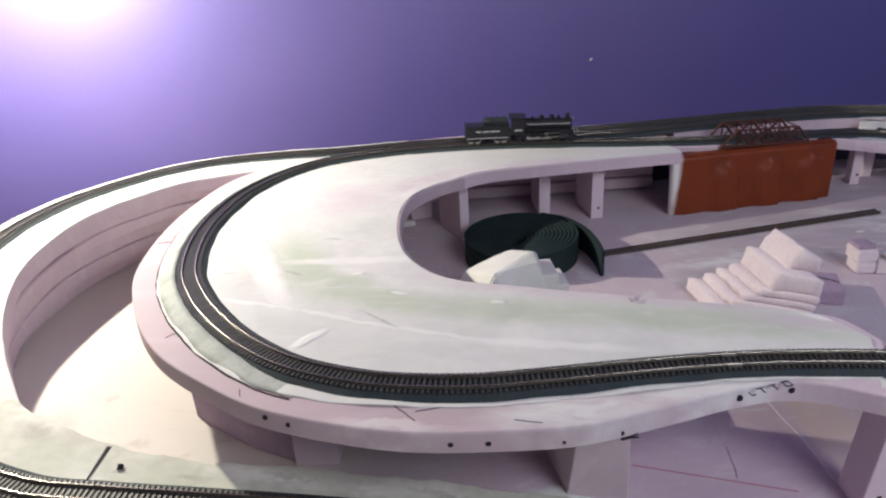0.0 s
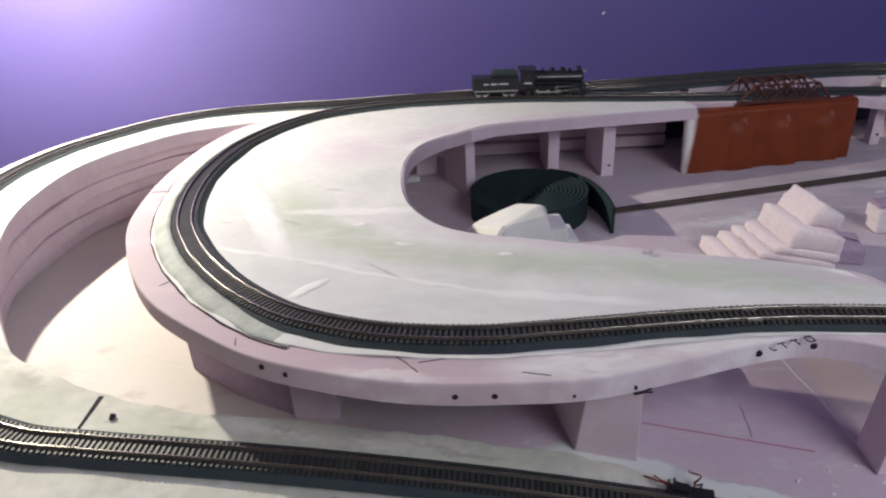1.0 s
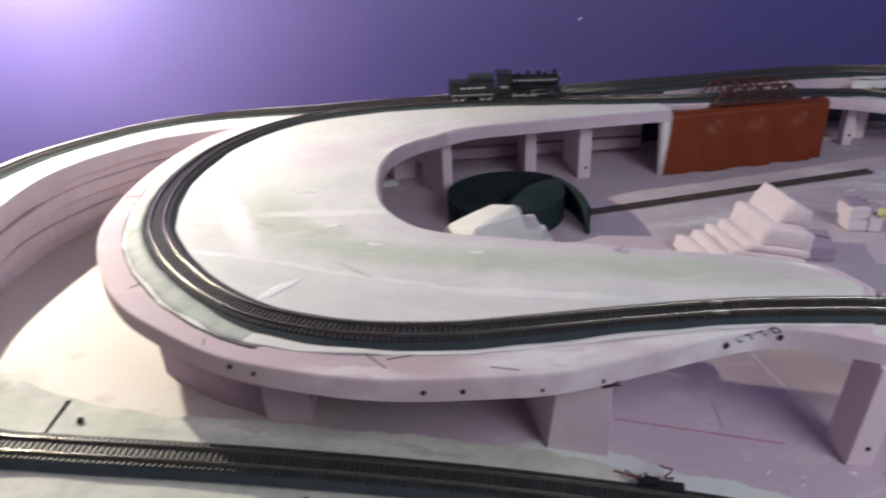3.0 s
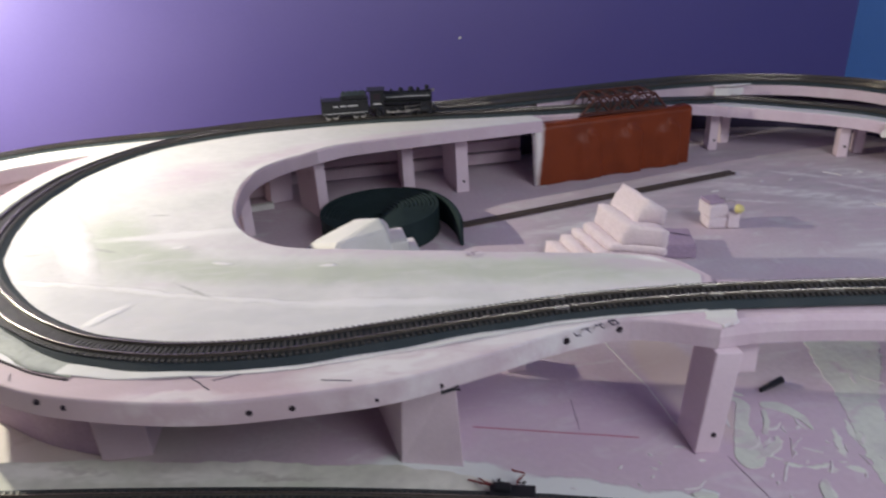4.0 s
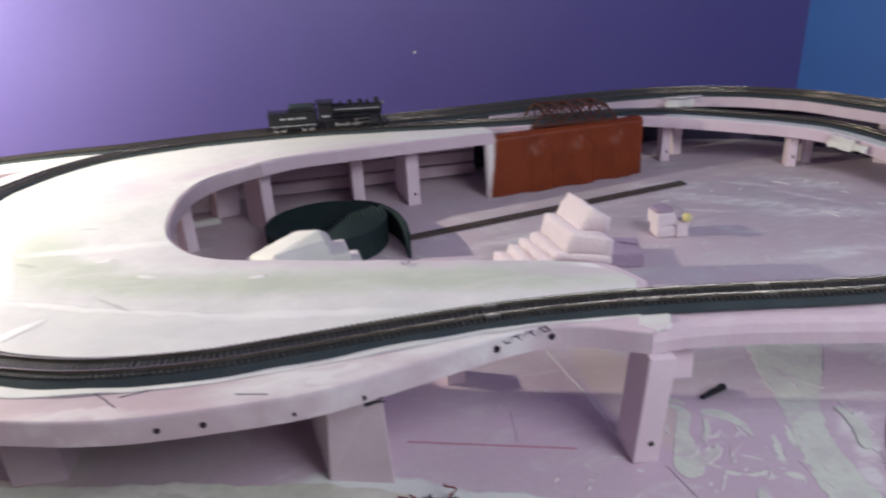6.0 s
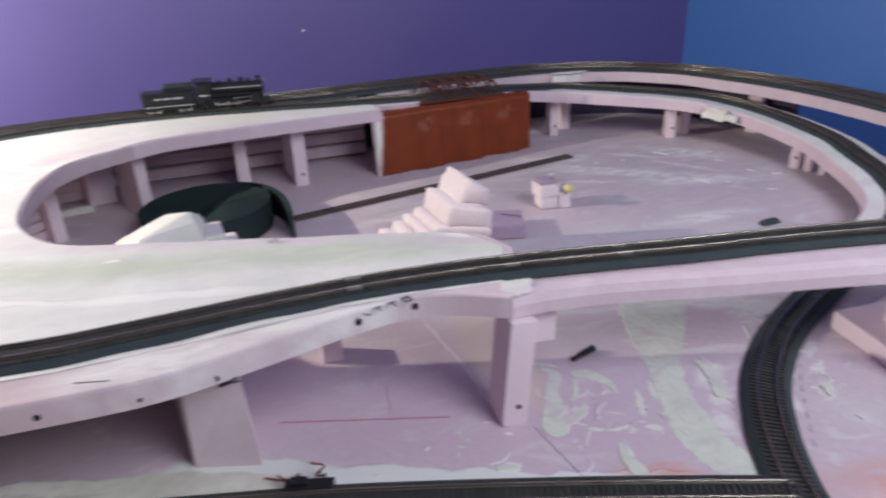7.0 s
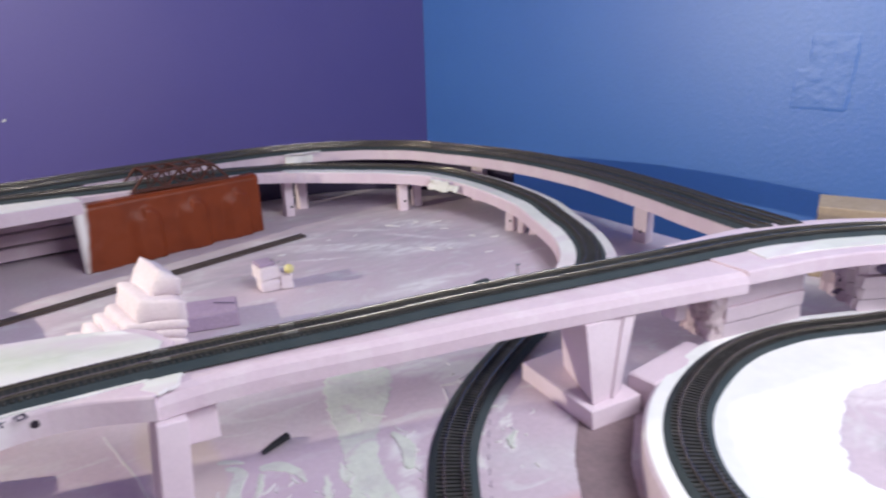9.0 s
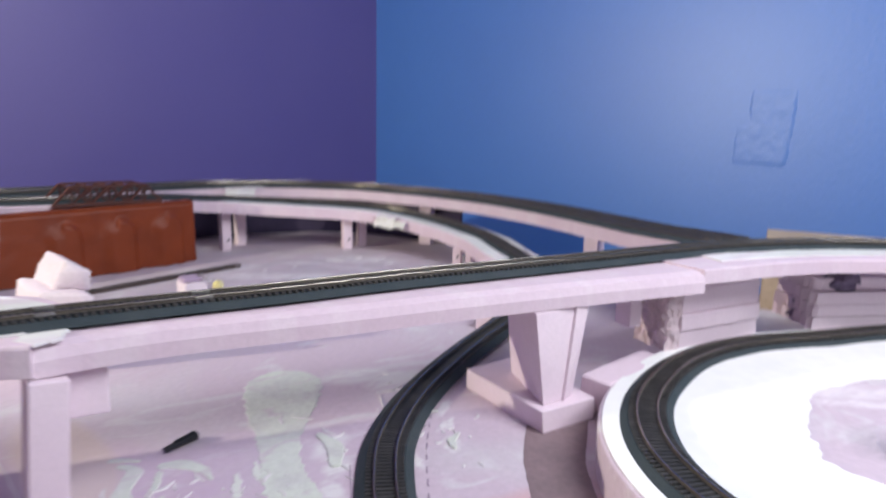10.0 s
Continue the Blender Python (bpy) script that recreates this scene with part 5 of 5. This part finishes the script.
# ---- plaster, stains, marks and a painted shadow on the board ----


def dab(name, label, mat, dabs, z=0.0):
    ob = thing(name, label, "plaster patch", kind="structure")
    for k, (x, y, rx, ry, turn, ragged) in enumerate(dabs):
        bm = bmesh.new()
        blob(bm, (x, y), rx, ry, turn, z + 0.0001 * (k % 3), 0.0003 + 0.00005 * (k % 4), len(name) + k, ragged)
        part("patch", bm, mat, ob)
    return ob


def streak(bm, path, widths, z, seed, ragged=0.0012):
    """A thin brushed strip of plaster with uneven edges and tapered ends."""
    line = curve([(x, y, z) for x, y in path], 0.0018)
    rings = []
    for i, (p, n_) in enumerate(zip(line, sides(line))):
        f = i / (len(line) - 1) * (len(widths) - 1)
        k = min(int(f), len(widths) - 2)
        half = widths[k] + (widths[k + 1] - widths[k]) * (f - k)
        end = min(1.0, (min(i, len(line) - 1 - i) * 0.0018 + 0.0004) / max(half, 0.001))
        half *= math.sqrt(end * (2 - end))
        ring = []
        for sgn in (1, -1):
            q = Vector((p.x * 130 + seed, p.y * 130, sgn * 9))
            wob = ragged * (noise.noise(q) + 0.6 * noise.noise(q * 2.7)) * min(1.0, half / 0.004 + 0.3)
            ring += [bm.verts.new(p + n_ * sgn * (half + wob) - Vector((0, 0, 0.0006))), bm.verts.new(p + n_ * sgn * max(0.0001, half + wob - 0.0006) + Vector((0, 0, 0.0004)))]
        rings.append([ring[0], ring[1], ring[3], ring[2]])
    for a, b in zip(rings, rings[1:]):
        for i in range(4):
            bm.faces.new((a[i], a[(i + 1) % 4], b[(i + 1) % 4], b[i]))
    bm.faces.new(rings[0])
    bm.faces.new(rings[-1][::-1])


GREEN_PLASTER = material("pale_green_plaster", (0.66, 0.70, 0.62), 0.7, second=(0.58, 0.58, 0.56), amount=0.7, scale=28, detail=8, sharp=(0.45, 0.62), bump=0.4, bump_scale=140, grain_mix=0.07,
                         third=(0.60, 0.50, 0.56), third_scale=22, third_sharp=(0.56, 0.66), third_amount=0.55, stretch=(1, 2.2, 1), twist=1.2)
FLECK_PLASTER = material("thin_white_plaster", (0.74, 0.72, 0.71), 0.75, second=(0.64, 0.60, 0.62), scale=60, bump=0.3, bump_scale=240)
# brown tone of the shadow painted beside the platform
CAST_SHADOW = material("cast_shadow_brown", (0.27, 0.195, 0.205), 0.7, second=(0.21, 0.155, 0.165), amount=0.8, scale=20, detail=6, bump=0.2, bump_scale=180)
band = thing("plaster_band", "broad pale green plaster band brushed on the board", "plaster patch", kind="structure")
bm = bmesh.new()
streak(bm, [(0.572, 0.604), (0.552, 0.562), (0.527, 0.511), (0.503, 0.456), (0.491, 0.414), (0.486, 0.380), (0.492, 0.345), (0.497, 0.330)], (0.030, 0.034, 0.029, 0.018, 0.014, 0.016, 0.019, 0.014), 0.0, 1.0, 0.0030)
part("patch", bm, GREEN_PLASTER, band)
for k, (path, widths) in enumerate((
        ([(0.381, 0.417), (0.391, 0.434), (0.397, 0.455), (0.404, 0.472), (0.414, 0.490), (0.406, 0.503)], (0.009, 0.0125, 0.0085, 0.0055, 0.0060, 0.0025)),
        ([(0.428, 0.487), (0.443, 0.481), (0.452, 0.466), (0.453, 0.450)], (0.0040, 0.0062, 0.0046, 0.0014)), ([(0.427, 0.480), (0.421, 0.463), (0.412, 0.451)], (0.0022, 0.0026, 0.0030)),
        ([(0.398, 0.428), (0.414, 0.437), (0.421, 0.447)], (0.0040, 0.0048, 0.0016)), ([(0.428, 0.396), (0.422, 0.380), (0.424, 0.360)], (0.0028, 0.0046, 0.0075)),
        ([(0.402, 0.513), (0.412, 0.508), (0.420, 0.501)], (0.0018, 0.0028, 0.0012)), ([(0.328, 0.397), (0.337, 0.396), (0.345, 0.393)], (0.0022, 0.0036, 0.0018)),
        ([(0.540, 0.470), (0.541, 0.446), (0.528, 0.418)], (0.0030, 0.0070, 0.0040)), ([(0.585, 0.412), (0.592, 0.428), (0.604, 0.440)], (0.0020, 0.0042, 0.0018)),
        ([(0.612, 0.392), (0.618, 0.404), (0.630, 0.410)], (0.0018, 0.0036, 0.0014)), ([(0.600, 0.452), (0.620, 0.456), (0.640, 0.452)], (0.0014, 0.0030, 0.0012)))):
    bit = thing("plaster_smear", "white plaster smear dried on the board", "plaster patch", kind="structure")
    bm = bmesh.new()
    streak(bm, path, widths, 0.0002 + 0.00009 * k, k * 5.1)
    part("patch", bm, GREEN_PLASTER, bit)
# short brushed flecks and scrapes of plaster on the board
random.seed(57)
flecks = thing("plaster_flecks", "small brushed flecks of white plaster on the board", "plaster patch", kind="structure")
for k, (cx, cy, rx, ry, turn, count, size) in enumerate(((0.425, 0.425, 0.040, 0.045, 1.1, 26, 1.0), (0.475, 0.420, 0.030, 0.035, 1.2, 14, 0.8), (0.612, 0.425, 0.030, 0.045, 0.9, 24, 0.9),
                                                         (0.540, 0.445, 0.025, 0.050, 1.1, 12, 1.0), (0.640, 0.500, 0.030, 0.030, 0.8, 10, 1.1), (0.300, 0.420, 0.060, 0.020, -0.3, 10, 0.9),
                                                         (0.760, 0.960, 0.150, 0.090, -0.5, 9, 1.5), (0.840, 0.860, 0.080, 0.080, -0.8, 5, 1.3))):
    for j in range(count):
        x, y = random.gauss(cx, rx * 0.6), random.gauss(cy, ry * 0.6)
        long_, half = (0.0022 + 0.010 * random.random() ** 2) * size, random.uniform(0.0007, 0.0021) * size
        ang = turn + random.gauss(0, 0.75)
        dx, dy = math.cos(ang) * long_, math.sin(ang) * long_
        bend = random.uniform(-0.4, 0.4)
        bm = bmesh.new()
        streak(bm, [(x - dx, y - dy), (x - dy * bend, y + dx * bend), (x + dx, y + dy)], (half * 0.5, half, half * 0.4), 0.00012 + 0.000011 * (j + 7 * k), j + 31.0 * k, 0.0007)
        part("fleck", bm, FLECK_PLASTER, flecks)
# flat dark strip that paints a cast shadow on the board by the pier
cast_shadow = thing("cast_shadow_patch", "brown patch painting a cast shadow beside the platform", "board patch", kind="structure")
bm = bmesh.new()
streak(bm, [(0.745, 0.412), (0.712, 0.385), (0.6675, 0.346), (0.6485, 0.324), (0.6285, 0.298), (0.6155, 0.282), (0.590, 0.250), (0.575, 0.225)], (0.022, 0.024, 0.024, 0.0225, 0.022, 0.022, 0.022, 0.022), -0.0001, 77.0, 0.0006)
part("patch", bm, CAST_SHADOW, cast_shadow)

dab("deck_end_plaster", "white plaster dab at the end of the loop deck", PLASTER, [(0.366, 0.460, 0.012, 0.018, -20, 0.4)], DECK)
dab("outer_plaster", "white plaster dabs on the outer deck", PLASTER, [(0.775, 1.245, 0.034, 0.012, 0, 0.5)], 0.1012)

# seams, lines and pin heads
marks = thing("pencil_mark", "pencil lines and pin marks on the foam", "marking", kind="structure")


def line_mark(a, b, w, mat, lift=0.0004):
    bm = bmesh.new()
    a, b = Vector(a), Vector(b)
    pts = [a.lerp(b, i / 10) + Vector((noise.noise(Vector((i, a.x * 50, 0))), noise.noise(Vector((i, 7, a.y * 50))), 0)) * w for i in range(11)]
    sweep(bm, pts, [(-w / 2, 0), (-w / 2, lift), (w / 2, lift), (w / 2, 0)])
    part("line", bm, mat, marks)


line_mark((0.180, 0.500, 0), (0.312, 0.464, 0), 0.0012, RED_INK)
line_mark((0.350, 0.448, 0), (0.344, 0.529, 0), 0.0013, PLASTER)
line_mark((0.344, 0.529, 0), (0.329, 0.609, 0), 0.0013, PLASTER)
line_mark((0.372, 0.431, 0), (0.384, 0.370, 0), 0.0007, FAINT)
dashes = curve([(0.6485, 0.4706, 0), (0.6154, 0.4304, 0), (0.5917, 0.3996, 0), (0.5649, 0.3594, 0), (0.5550, 0.3438, 0)], 0.001)
for k in range(9):
    line_mark(dashes[min(8 + 17 * k, len(dashes) - 12)], dashes[min(8 + 17 * k + 9 - k % 3, len(dashes) - 2)], 0.0010, FAINT)
line_mark((0.5373, 0.4147, 0), (0.5116, 0.3657, 0), 0.0008, FAINT)
line_mark((0.271, 0.521, 0), (0.268, 0.482, 0), 0.0008, FAINT)
line_mark((-0.005, 0.430, DECK), (-0.030, 0.458, DECK), 0.0008, INK)
line_mark((-0.350, 0.782, DECK), (-0.318, 0.786, DECK), 0.0009, INK)
line_mark((0.480, 0.806, 0.0205), (0.492, 0.797, 0.0205), 0.0016, INK)
line_mark((0.492, 0.797, 0.0205), (0.500, 0.790, 0.0205), 0.0012, INK)
bm = bmesh.new()
cut = [bm.verts.new(p) for p in ((-0.2870, 0.484, 0.0505), (-0.2835, 0.485, 0.0500), (-0.2858, 0.450, 0.0503), (-0.2852, 0.436, 0.0502))]
bmesh.ops.extrude_face_region(bm, geom=[bm.faces.new((cut[0], cut[2], cut[3], cut[1]))])
for q in cut:
    q.co.z -= 0.003
part("cut", bm, DARK_HOLE, marks)
for x, z in ((0.022, 0.104), (0.050, 0.104), (0.106, 0.1015), (0.247, 0.1055), (0.290, 0.1062), (0.150, 0.1000), (-0.105, 0.106), (-0.125, 0.108)):
    y = min((abs(p.x - x), p.y) for p in left if p.y < 0.6)[1]
    bm = bmesh.new()
    rod(bm, (x, y - 0.0004, z - 0.0005), (x, y + 0.004, z - 0.0005), 0.0029 if x > 0.2 else 0.0023 if z != 0.1015 else 0.0014, seg=10)
    part("pin_hole", bm, DARK_HOLE, marks)
for p in ((0.197, 1.0335, 0.101), (-0.264, 0.458, 0.0475), (-0.068, 0.388, 0.0265)):
    bm = bmesh.new()
    rod(bm, p, (p[0], p[1] + 0.004, p[2] + 0.002), 0.0024, seg=10)
    part("pin_hole", bm, DARK_HOLE, marks)
for a_, b_ in (((-0.005, 0.441), (0.022, 0.447)), ((-0.105, 0.492), (-0.093, 0.482)), ((-0.150, 0.466), (-0.153, 0.476)), ((-0.250, 0.560), (-0.238, 0.573)), ((0.070, 0.428), (0.090, 0.424))):
    line_mark((*a_, DECK), (*b_, DECK), 0.0006, INK)
# strokes of lettering on the rim
for k, strokes in enumerate((((0.0, 0.0030, 0.0009, 0.0040), (0.0015, 0.0008, 0.0036, 0.0009)), ((0.0, 0.0028, 0.0009, 0.0056), (0.0, 0.0062, 0.0062, 0.0010)), ((0.0, 0.0028, 0.0009, 0.0056), (0.0, 0.0062, 0.0062, 0.0010)),
                             ((-0.0026, 0.0035, 0.0010, 0.0062), (0.0026, 0.0035, 0.0010, 0.0062), (0.0, 0.0066, 0.0054, 0.0010), (0.0, 0.0004, 0.0054, 0.0010)))):
    for dx, dy, wide, tall in strokes:
        bm = bmesh.new()
        box(bm, (wide, tall, 0.0006), pose(0.2525 + 0.0108 * k, 0.4478 + 0.0036 * k, DECK + 0.0001, 0, 0, 18) @ pose(dx, dy, 0))
        part("lettering_bar", bm, INK, marks)
text = bpy.data.curves.new("inch_marking", "FONT")
text.body, text.size, text.align_x, text.extrude = '28"', 0.0095 * K, "CENTER", 0.0001
text.materials.append(FAINT)
ob = new("inch_marking", text)
ob.matrix_world = pose(0.198 * K, 0.594 * K, (DECK + 0.0030) * K, 0, 0, 8)
ob.parent = marks

# plaster flecks on the purple wall
for u, w, r in ((-1.066, 0.177, 0.0030),):
    fleck = thing("wall_speck", "white plaster fleck stuck to the purple wall", "plaster fleck")
    bm = bmesh.new()
    blob(bm, (0, 0), r * 1.3, r * 0.8, 30, 0.0, 0.0010, int(r * 9000), 0.5, 20)
    bmesh.ops.transform(bm, matrix=ROOM @ pose(u, -0.0004, w, 90, 0, 0), verts=bm.verts)
    part("fleck", bm, PLASTER, fleck)

# torn plaster flaps on the far decks
flap = thing("plaster_flap", "torn white plaster hanging from the incline edge", "plaster", at=(0.84, 1.115, 0.07))
for name_, x_, y_, z_, w_, h_, turn_ in (("flap", 0.934, 1.014, 0.060, 0.040, 0.018, -66), ("flap", 0.945, 0.985, 0.057, 0.024, 0.012, -70), ("flap", 0.760, 1.224, 0.094, 0.050, 0.013, 0)):
    bm = bmesh.new()
    box(bm, (w_, 0.005, h_), pose(x_, y_, z_ - h_ * 0.6, 0, 0, turn_), 0.001)
    bmesh.ops.subdivide_edges(bm, edges=list(bm.edges), cuts=5, use_grid_fill=True)
    for q in bm.verts:
        q.co += Vector((noise.noise(q.co * 90), 0.6 * noise.noise(q.co * 90 + Vector((4, 0, 0))), noise.noise(q.co * 70 + Vector((0, 3, 0))))) * 0.006
    part(name_, bm, PLASTER, flap, smooth=True)
pin = thing("steel_pin", "small bright steel pin standing in the beam", "pin", at=(0.680, 0.474, DECK))
bm = bmesh.new()
rod(bm, (0.680, 0.474, DECK - 0.004), (0.680, 0.474, DECK + 0.009), 0.0008, seg=8)
disc(bm, (0.680, 0.474, DECK + 0.009), 0.0018, 0.0012, (0, 0, 1), 10)
part("shaft", bm, STEEL, pin)

clip = thing("wire_clip", "black wire clip stuck under the deck edge", "clip", at=(0.150, 0.428, 0.094))
bm = bmesh.new()
box(bm, (0.008, 0.004, 0.0028), pose(0.154, 0.4300, 0.0920, 0, -6, 10), 0.0008)
rod(bm, (0.156, 0.4300, 0.0940), (0.163, 0.4300, 0.0960), 0.0008, seg=6)
rod(bm, (0.156, 0.4300, 0.0930), (0.164, 0.4305, 0.0925), 0.0008, seg=6)
part("body", bm, BLACK, clip)

# ---- locomotive and tender ----


def machine_pose(x0):
    line = curve(LOOP_BEND[-8:] + INCLINE[1:5], 0.003)
    a = min(line, key=lambda p: abs(p.x - x0))
    b = min(line, key=lambda p: abs(p.x - x0 - 0.05))
    d = b - a
    return Matrix.Translation(a + Vector((0, 0, 0.0084))) @ d.to_track_quat("X", "Z").to_matrix().to_4x4() @ Matrix.Scale(1.6, 4)


M = machine_pose(0.113)
loco = thing("steam_locomotive", "black model steam locomotive standing on the inner track", "locomotive", at=tuple(M.translation))


def lp(name, make, mat, label="", owner=None, m=None):
    bm = bmesh.new()
    make(bm)
    bmesh.ops.transform(bm, matrix=m or M, verts=bm.verts)
    return part(name, bm, mat, owner or loco, label)


lp("boiler", lambda b: (rod(b, (0.013, 0, 0.0175), (0.053, 0, 0.0172), 0.0066, 0.0060, 20), [rod(b, (x, 0, 0.0174), (x + 0.0006, 0, 0.0174), 0.0068 - 0.00015 * k, seg=20) for k, x in enumerate((0.020, 0.029, 0.038, 0.047))]), BLACK)
lp("smokebox", lambda b: (rod(b, (0.053, 0, 0.0172), (0.0605, 0, 0.0172), 0.0064, seg=20), rod(b, (0.0605, 0, 0.0172), (0.0616, 0, 0.0172), 0.0054, 0.004, 16)), BLACK)
cab = lp("cab", lambda b: (box(b, (0.014, 0.0180, 0.0160), pose(0.007, 0, 0.0095), 0.0006), box(b, (0.0175, 0.0200, 0.0011), pose(0.0062, 0, 0.0257), 0.0004)), BLACK)
for s in (-1, 1):
    lp("cab_window", lambda b: box(b, (0.0065, 0.0006, 0.0048), pose(0.007, s * 0.0091, 0.0182)), DARK_HOLE, "dark window opening", cab)
    lp("running_board", lambda b: box(b, (0.047, 0.0038, 0.0009), pose(0.0375, s * 0.0083, 0.0130)), BLACK)
    lp("handrail", lambda b: rod(b, (0.016, s * 0.0074, 0.0192), (0.059, s * 0.0070, 0.0192), 0.00035, seg=6), SILVER_LINE, "thin bright handrail")
    lp("lettering_bar", lambda b: box(b, (0.0080, 0.0004, 0.0012), pose(0.0072, s * 0.0092, 0.0130)), SILVER_LINE, "pale stripe", cab)
    lp("cylinder", lambda b: (rod(b, (0.0490, s * 0.0078, 0.0062), (0.0580, s * 0.0078, 0.0062), 0.0032, seg=14), box(b, (0.0085, 0.0048, 0.0058), pose(0.0535, s * 0.0074, 0.0070), 0.0005)), BLACK)
    for x in (0.0170, 0.0275, 0.0380):
        wheel = lp("driving_wheel", lambda b: disc(b, (x, s * 0.0050, 0.0049), 0.0049, 0.0015, (0, 1, 0), 20), BLACK)
        lp("hub", lambda b: disc(b, (x, s * 0.0060, 0.0049), 0.0014, 0.0012, (0, 1, 0), 10), STEEL, "bright hub", wheel)
    lp("connecting_rod", lambda b: (box(b, (0.0225, 0.0008, 0.0013), pose(0.0275, s * 0.0070, 0.0036)), rod(b, (0.0275, s * 0.0077, 0.0040), (0.0500, s * 0.0077, 0.0062), 0.0005, seg=6)), STEEL, "bright steel rod")
    lp("valve_gear", lambda b: (rod(b, (0.0330, s * 0.0074, 0.0092), (0.0500, s * 0.0076, 0.0100), 0.0004, seg=6), rod(b, (0.0340, s * 0.0076, 0.0040), (0.0365, s * 0.0076, 0.0105), 0.0004, seg=6)), STEEL)
    for x in (0.0080, 0.0480, 0.0590):
        lp("small_wheel", lambda b: disc(b, (x, s * 0.0048, 0.0028), 0.0028, 0.0013, (0, 1, 0), 14), BLACK)
lp("frame", lambda b: box(b, (0.055, 0.0070, 0.0060), pose(0.033, 0, 0.0046), 0.0004), BLACK)
lp("chimney", lambda b: rod(b, (0.0570, 0, 0.0230), (0.0570, 0, 0.0278), 0.0019, 0.0024, 14), BLACK)
for x, r, h in ((0.0410, 0.0028, 0.0042), (0.0310, 0.0026, 0.0038), (0.0480, 0.0018, 0.0032), (0.0215, 0.0015, 0.0028)):
    lp("dome", lambda b: (rod(b, (x, 0, 0.0222), (x, 0, 0.0232 + h * 0.6), r, r, 14), rod(b, (x, 0, 0.0232 + h * 0.6), (x, 0, 0.0232 + h), r, r * 0.4, 14)), BLACK)
lp("headlamp", lambda b: rod(b, (0.0610, 0, 0.0228), (0.0638, 0, 0.0228), 0.0014, 0.0017, 12), STEEL, "small round headlamp")
lp("pilot", lambda b: (box(b, (0.0025, 0.0165, 0.0030), pose(0.0630, 0, 0.0058), 0.0004), [rod(b, (0.0640, y * 0.001, 0.0066), (0.0685, y * 0.0006, 0.0012), 0.0005, seg=6) for y in (-7, -5, -3, -1, 1, 3, 5, 7)]), BLACK)

MT = machine_pose(0.033)
tender = thing("coal_tender", "black model tender with a light lettering stripe", "tender", at=tuple(MT.translation))
lp("body", lambda b: (box(b, (0.0455, 0.0180, 0.0130), pose(0.0245, 0, 0.0060), 0.0008), box(b, (0.0270, 0.0160, 0.0042), pose(0.0330, 0, 0.0190), 0.0010, 0.94)), BLACK, "", tender, MT)
lp("coal", lambda b: [bmesh.ops.create_icosphere(b, subdivisions=1, radius=0.0018, matrix=Matrix.Translation((0.0230 + 0.0021 * (i % 11), -0.0058 + 0.0029 * (i // 11), 0.0226 + 0.0006 * ((i * 7) % 3)))) for i in range(55)], ROADBED, "heaped coal load", tender, MT)
lp("frame", lambda b: box(b, (0.0470, 0.0140, 0.0020), pose(0.0245, 0, 0.0042)), BLACK, "", tender, MT)
for s in (-1, 1):
    for x, w in ((0.0150, 0.0050), (0.0225, 0.0060), (0.0320, 0.0095)):
        lp("lettering_bar", lambda b: box(b, (w, 0.0004, 0.0013), pose(x, s * 0.0092, 0.0128)), SILVER_LINE, "pale stripe", tender, MT)
    lp("side_rail", lambda b: rod(b, (0.003, s * 0.0093, 0.0066), (0.046, s * 0.0093, 0.0066), 0.00035, seg=6), SILVER_LINE, "", tender, MT)
    for x in (0.0070, 0.0140, 0.0340, 0.0410):
        lp("wheel", lambda b: disc(b, (x, s * 0.0048, 0.0029), 0.0029, 0.0013, (0, 1, 0), 14), STEEL if s < 0 else BLACK, "", tender, MT)
    for x in (0.0105, 0.0375):
        lp("truck_side", lambda b: box(b, (0.0115, 0.0012, 0.0026), pose(x, s * 0.0066, 0.0022), 0.0003), BLACK, "", tender, MT)
for y in (-0.006, 0.006):
    lp("ladder_rail", lambda b: rod(b, (0.0012, y, 0.0055), (0.0012, y, 0.0215), 0.0004, seg=6), BLACK, "", tender, MT)

# ---- ties of the near stretch ----
for parent_track, m in ALL_TIES:
    t = new("tie", TIE_MESH)
    t.parent = parent_track
    t.matrix_world = m
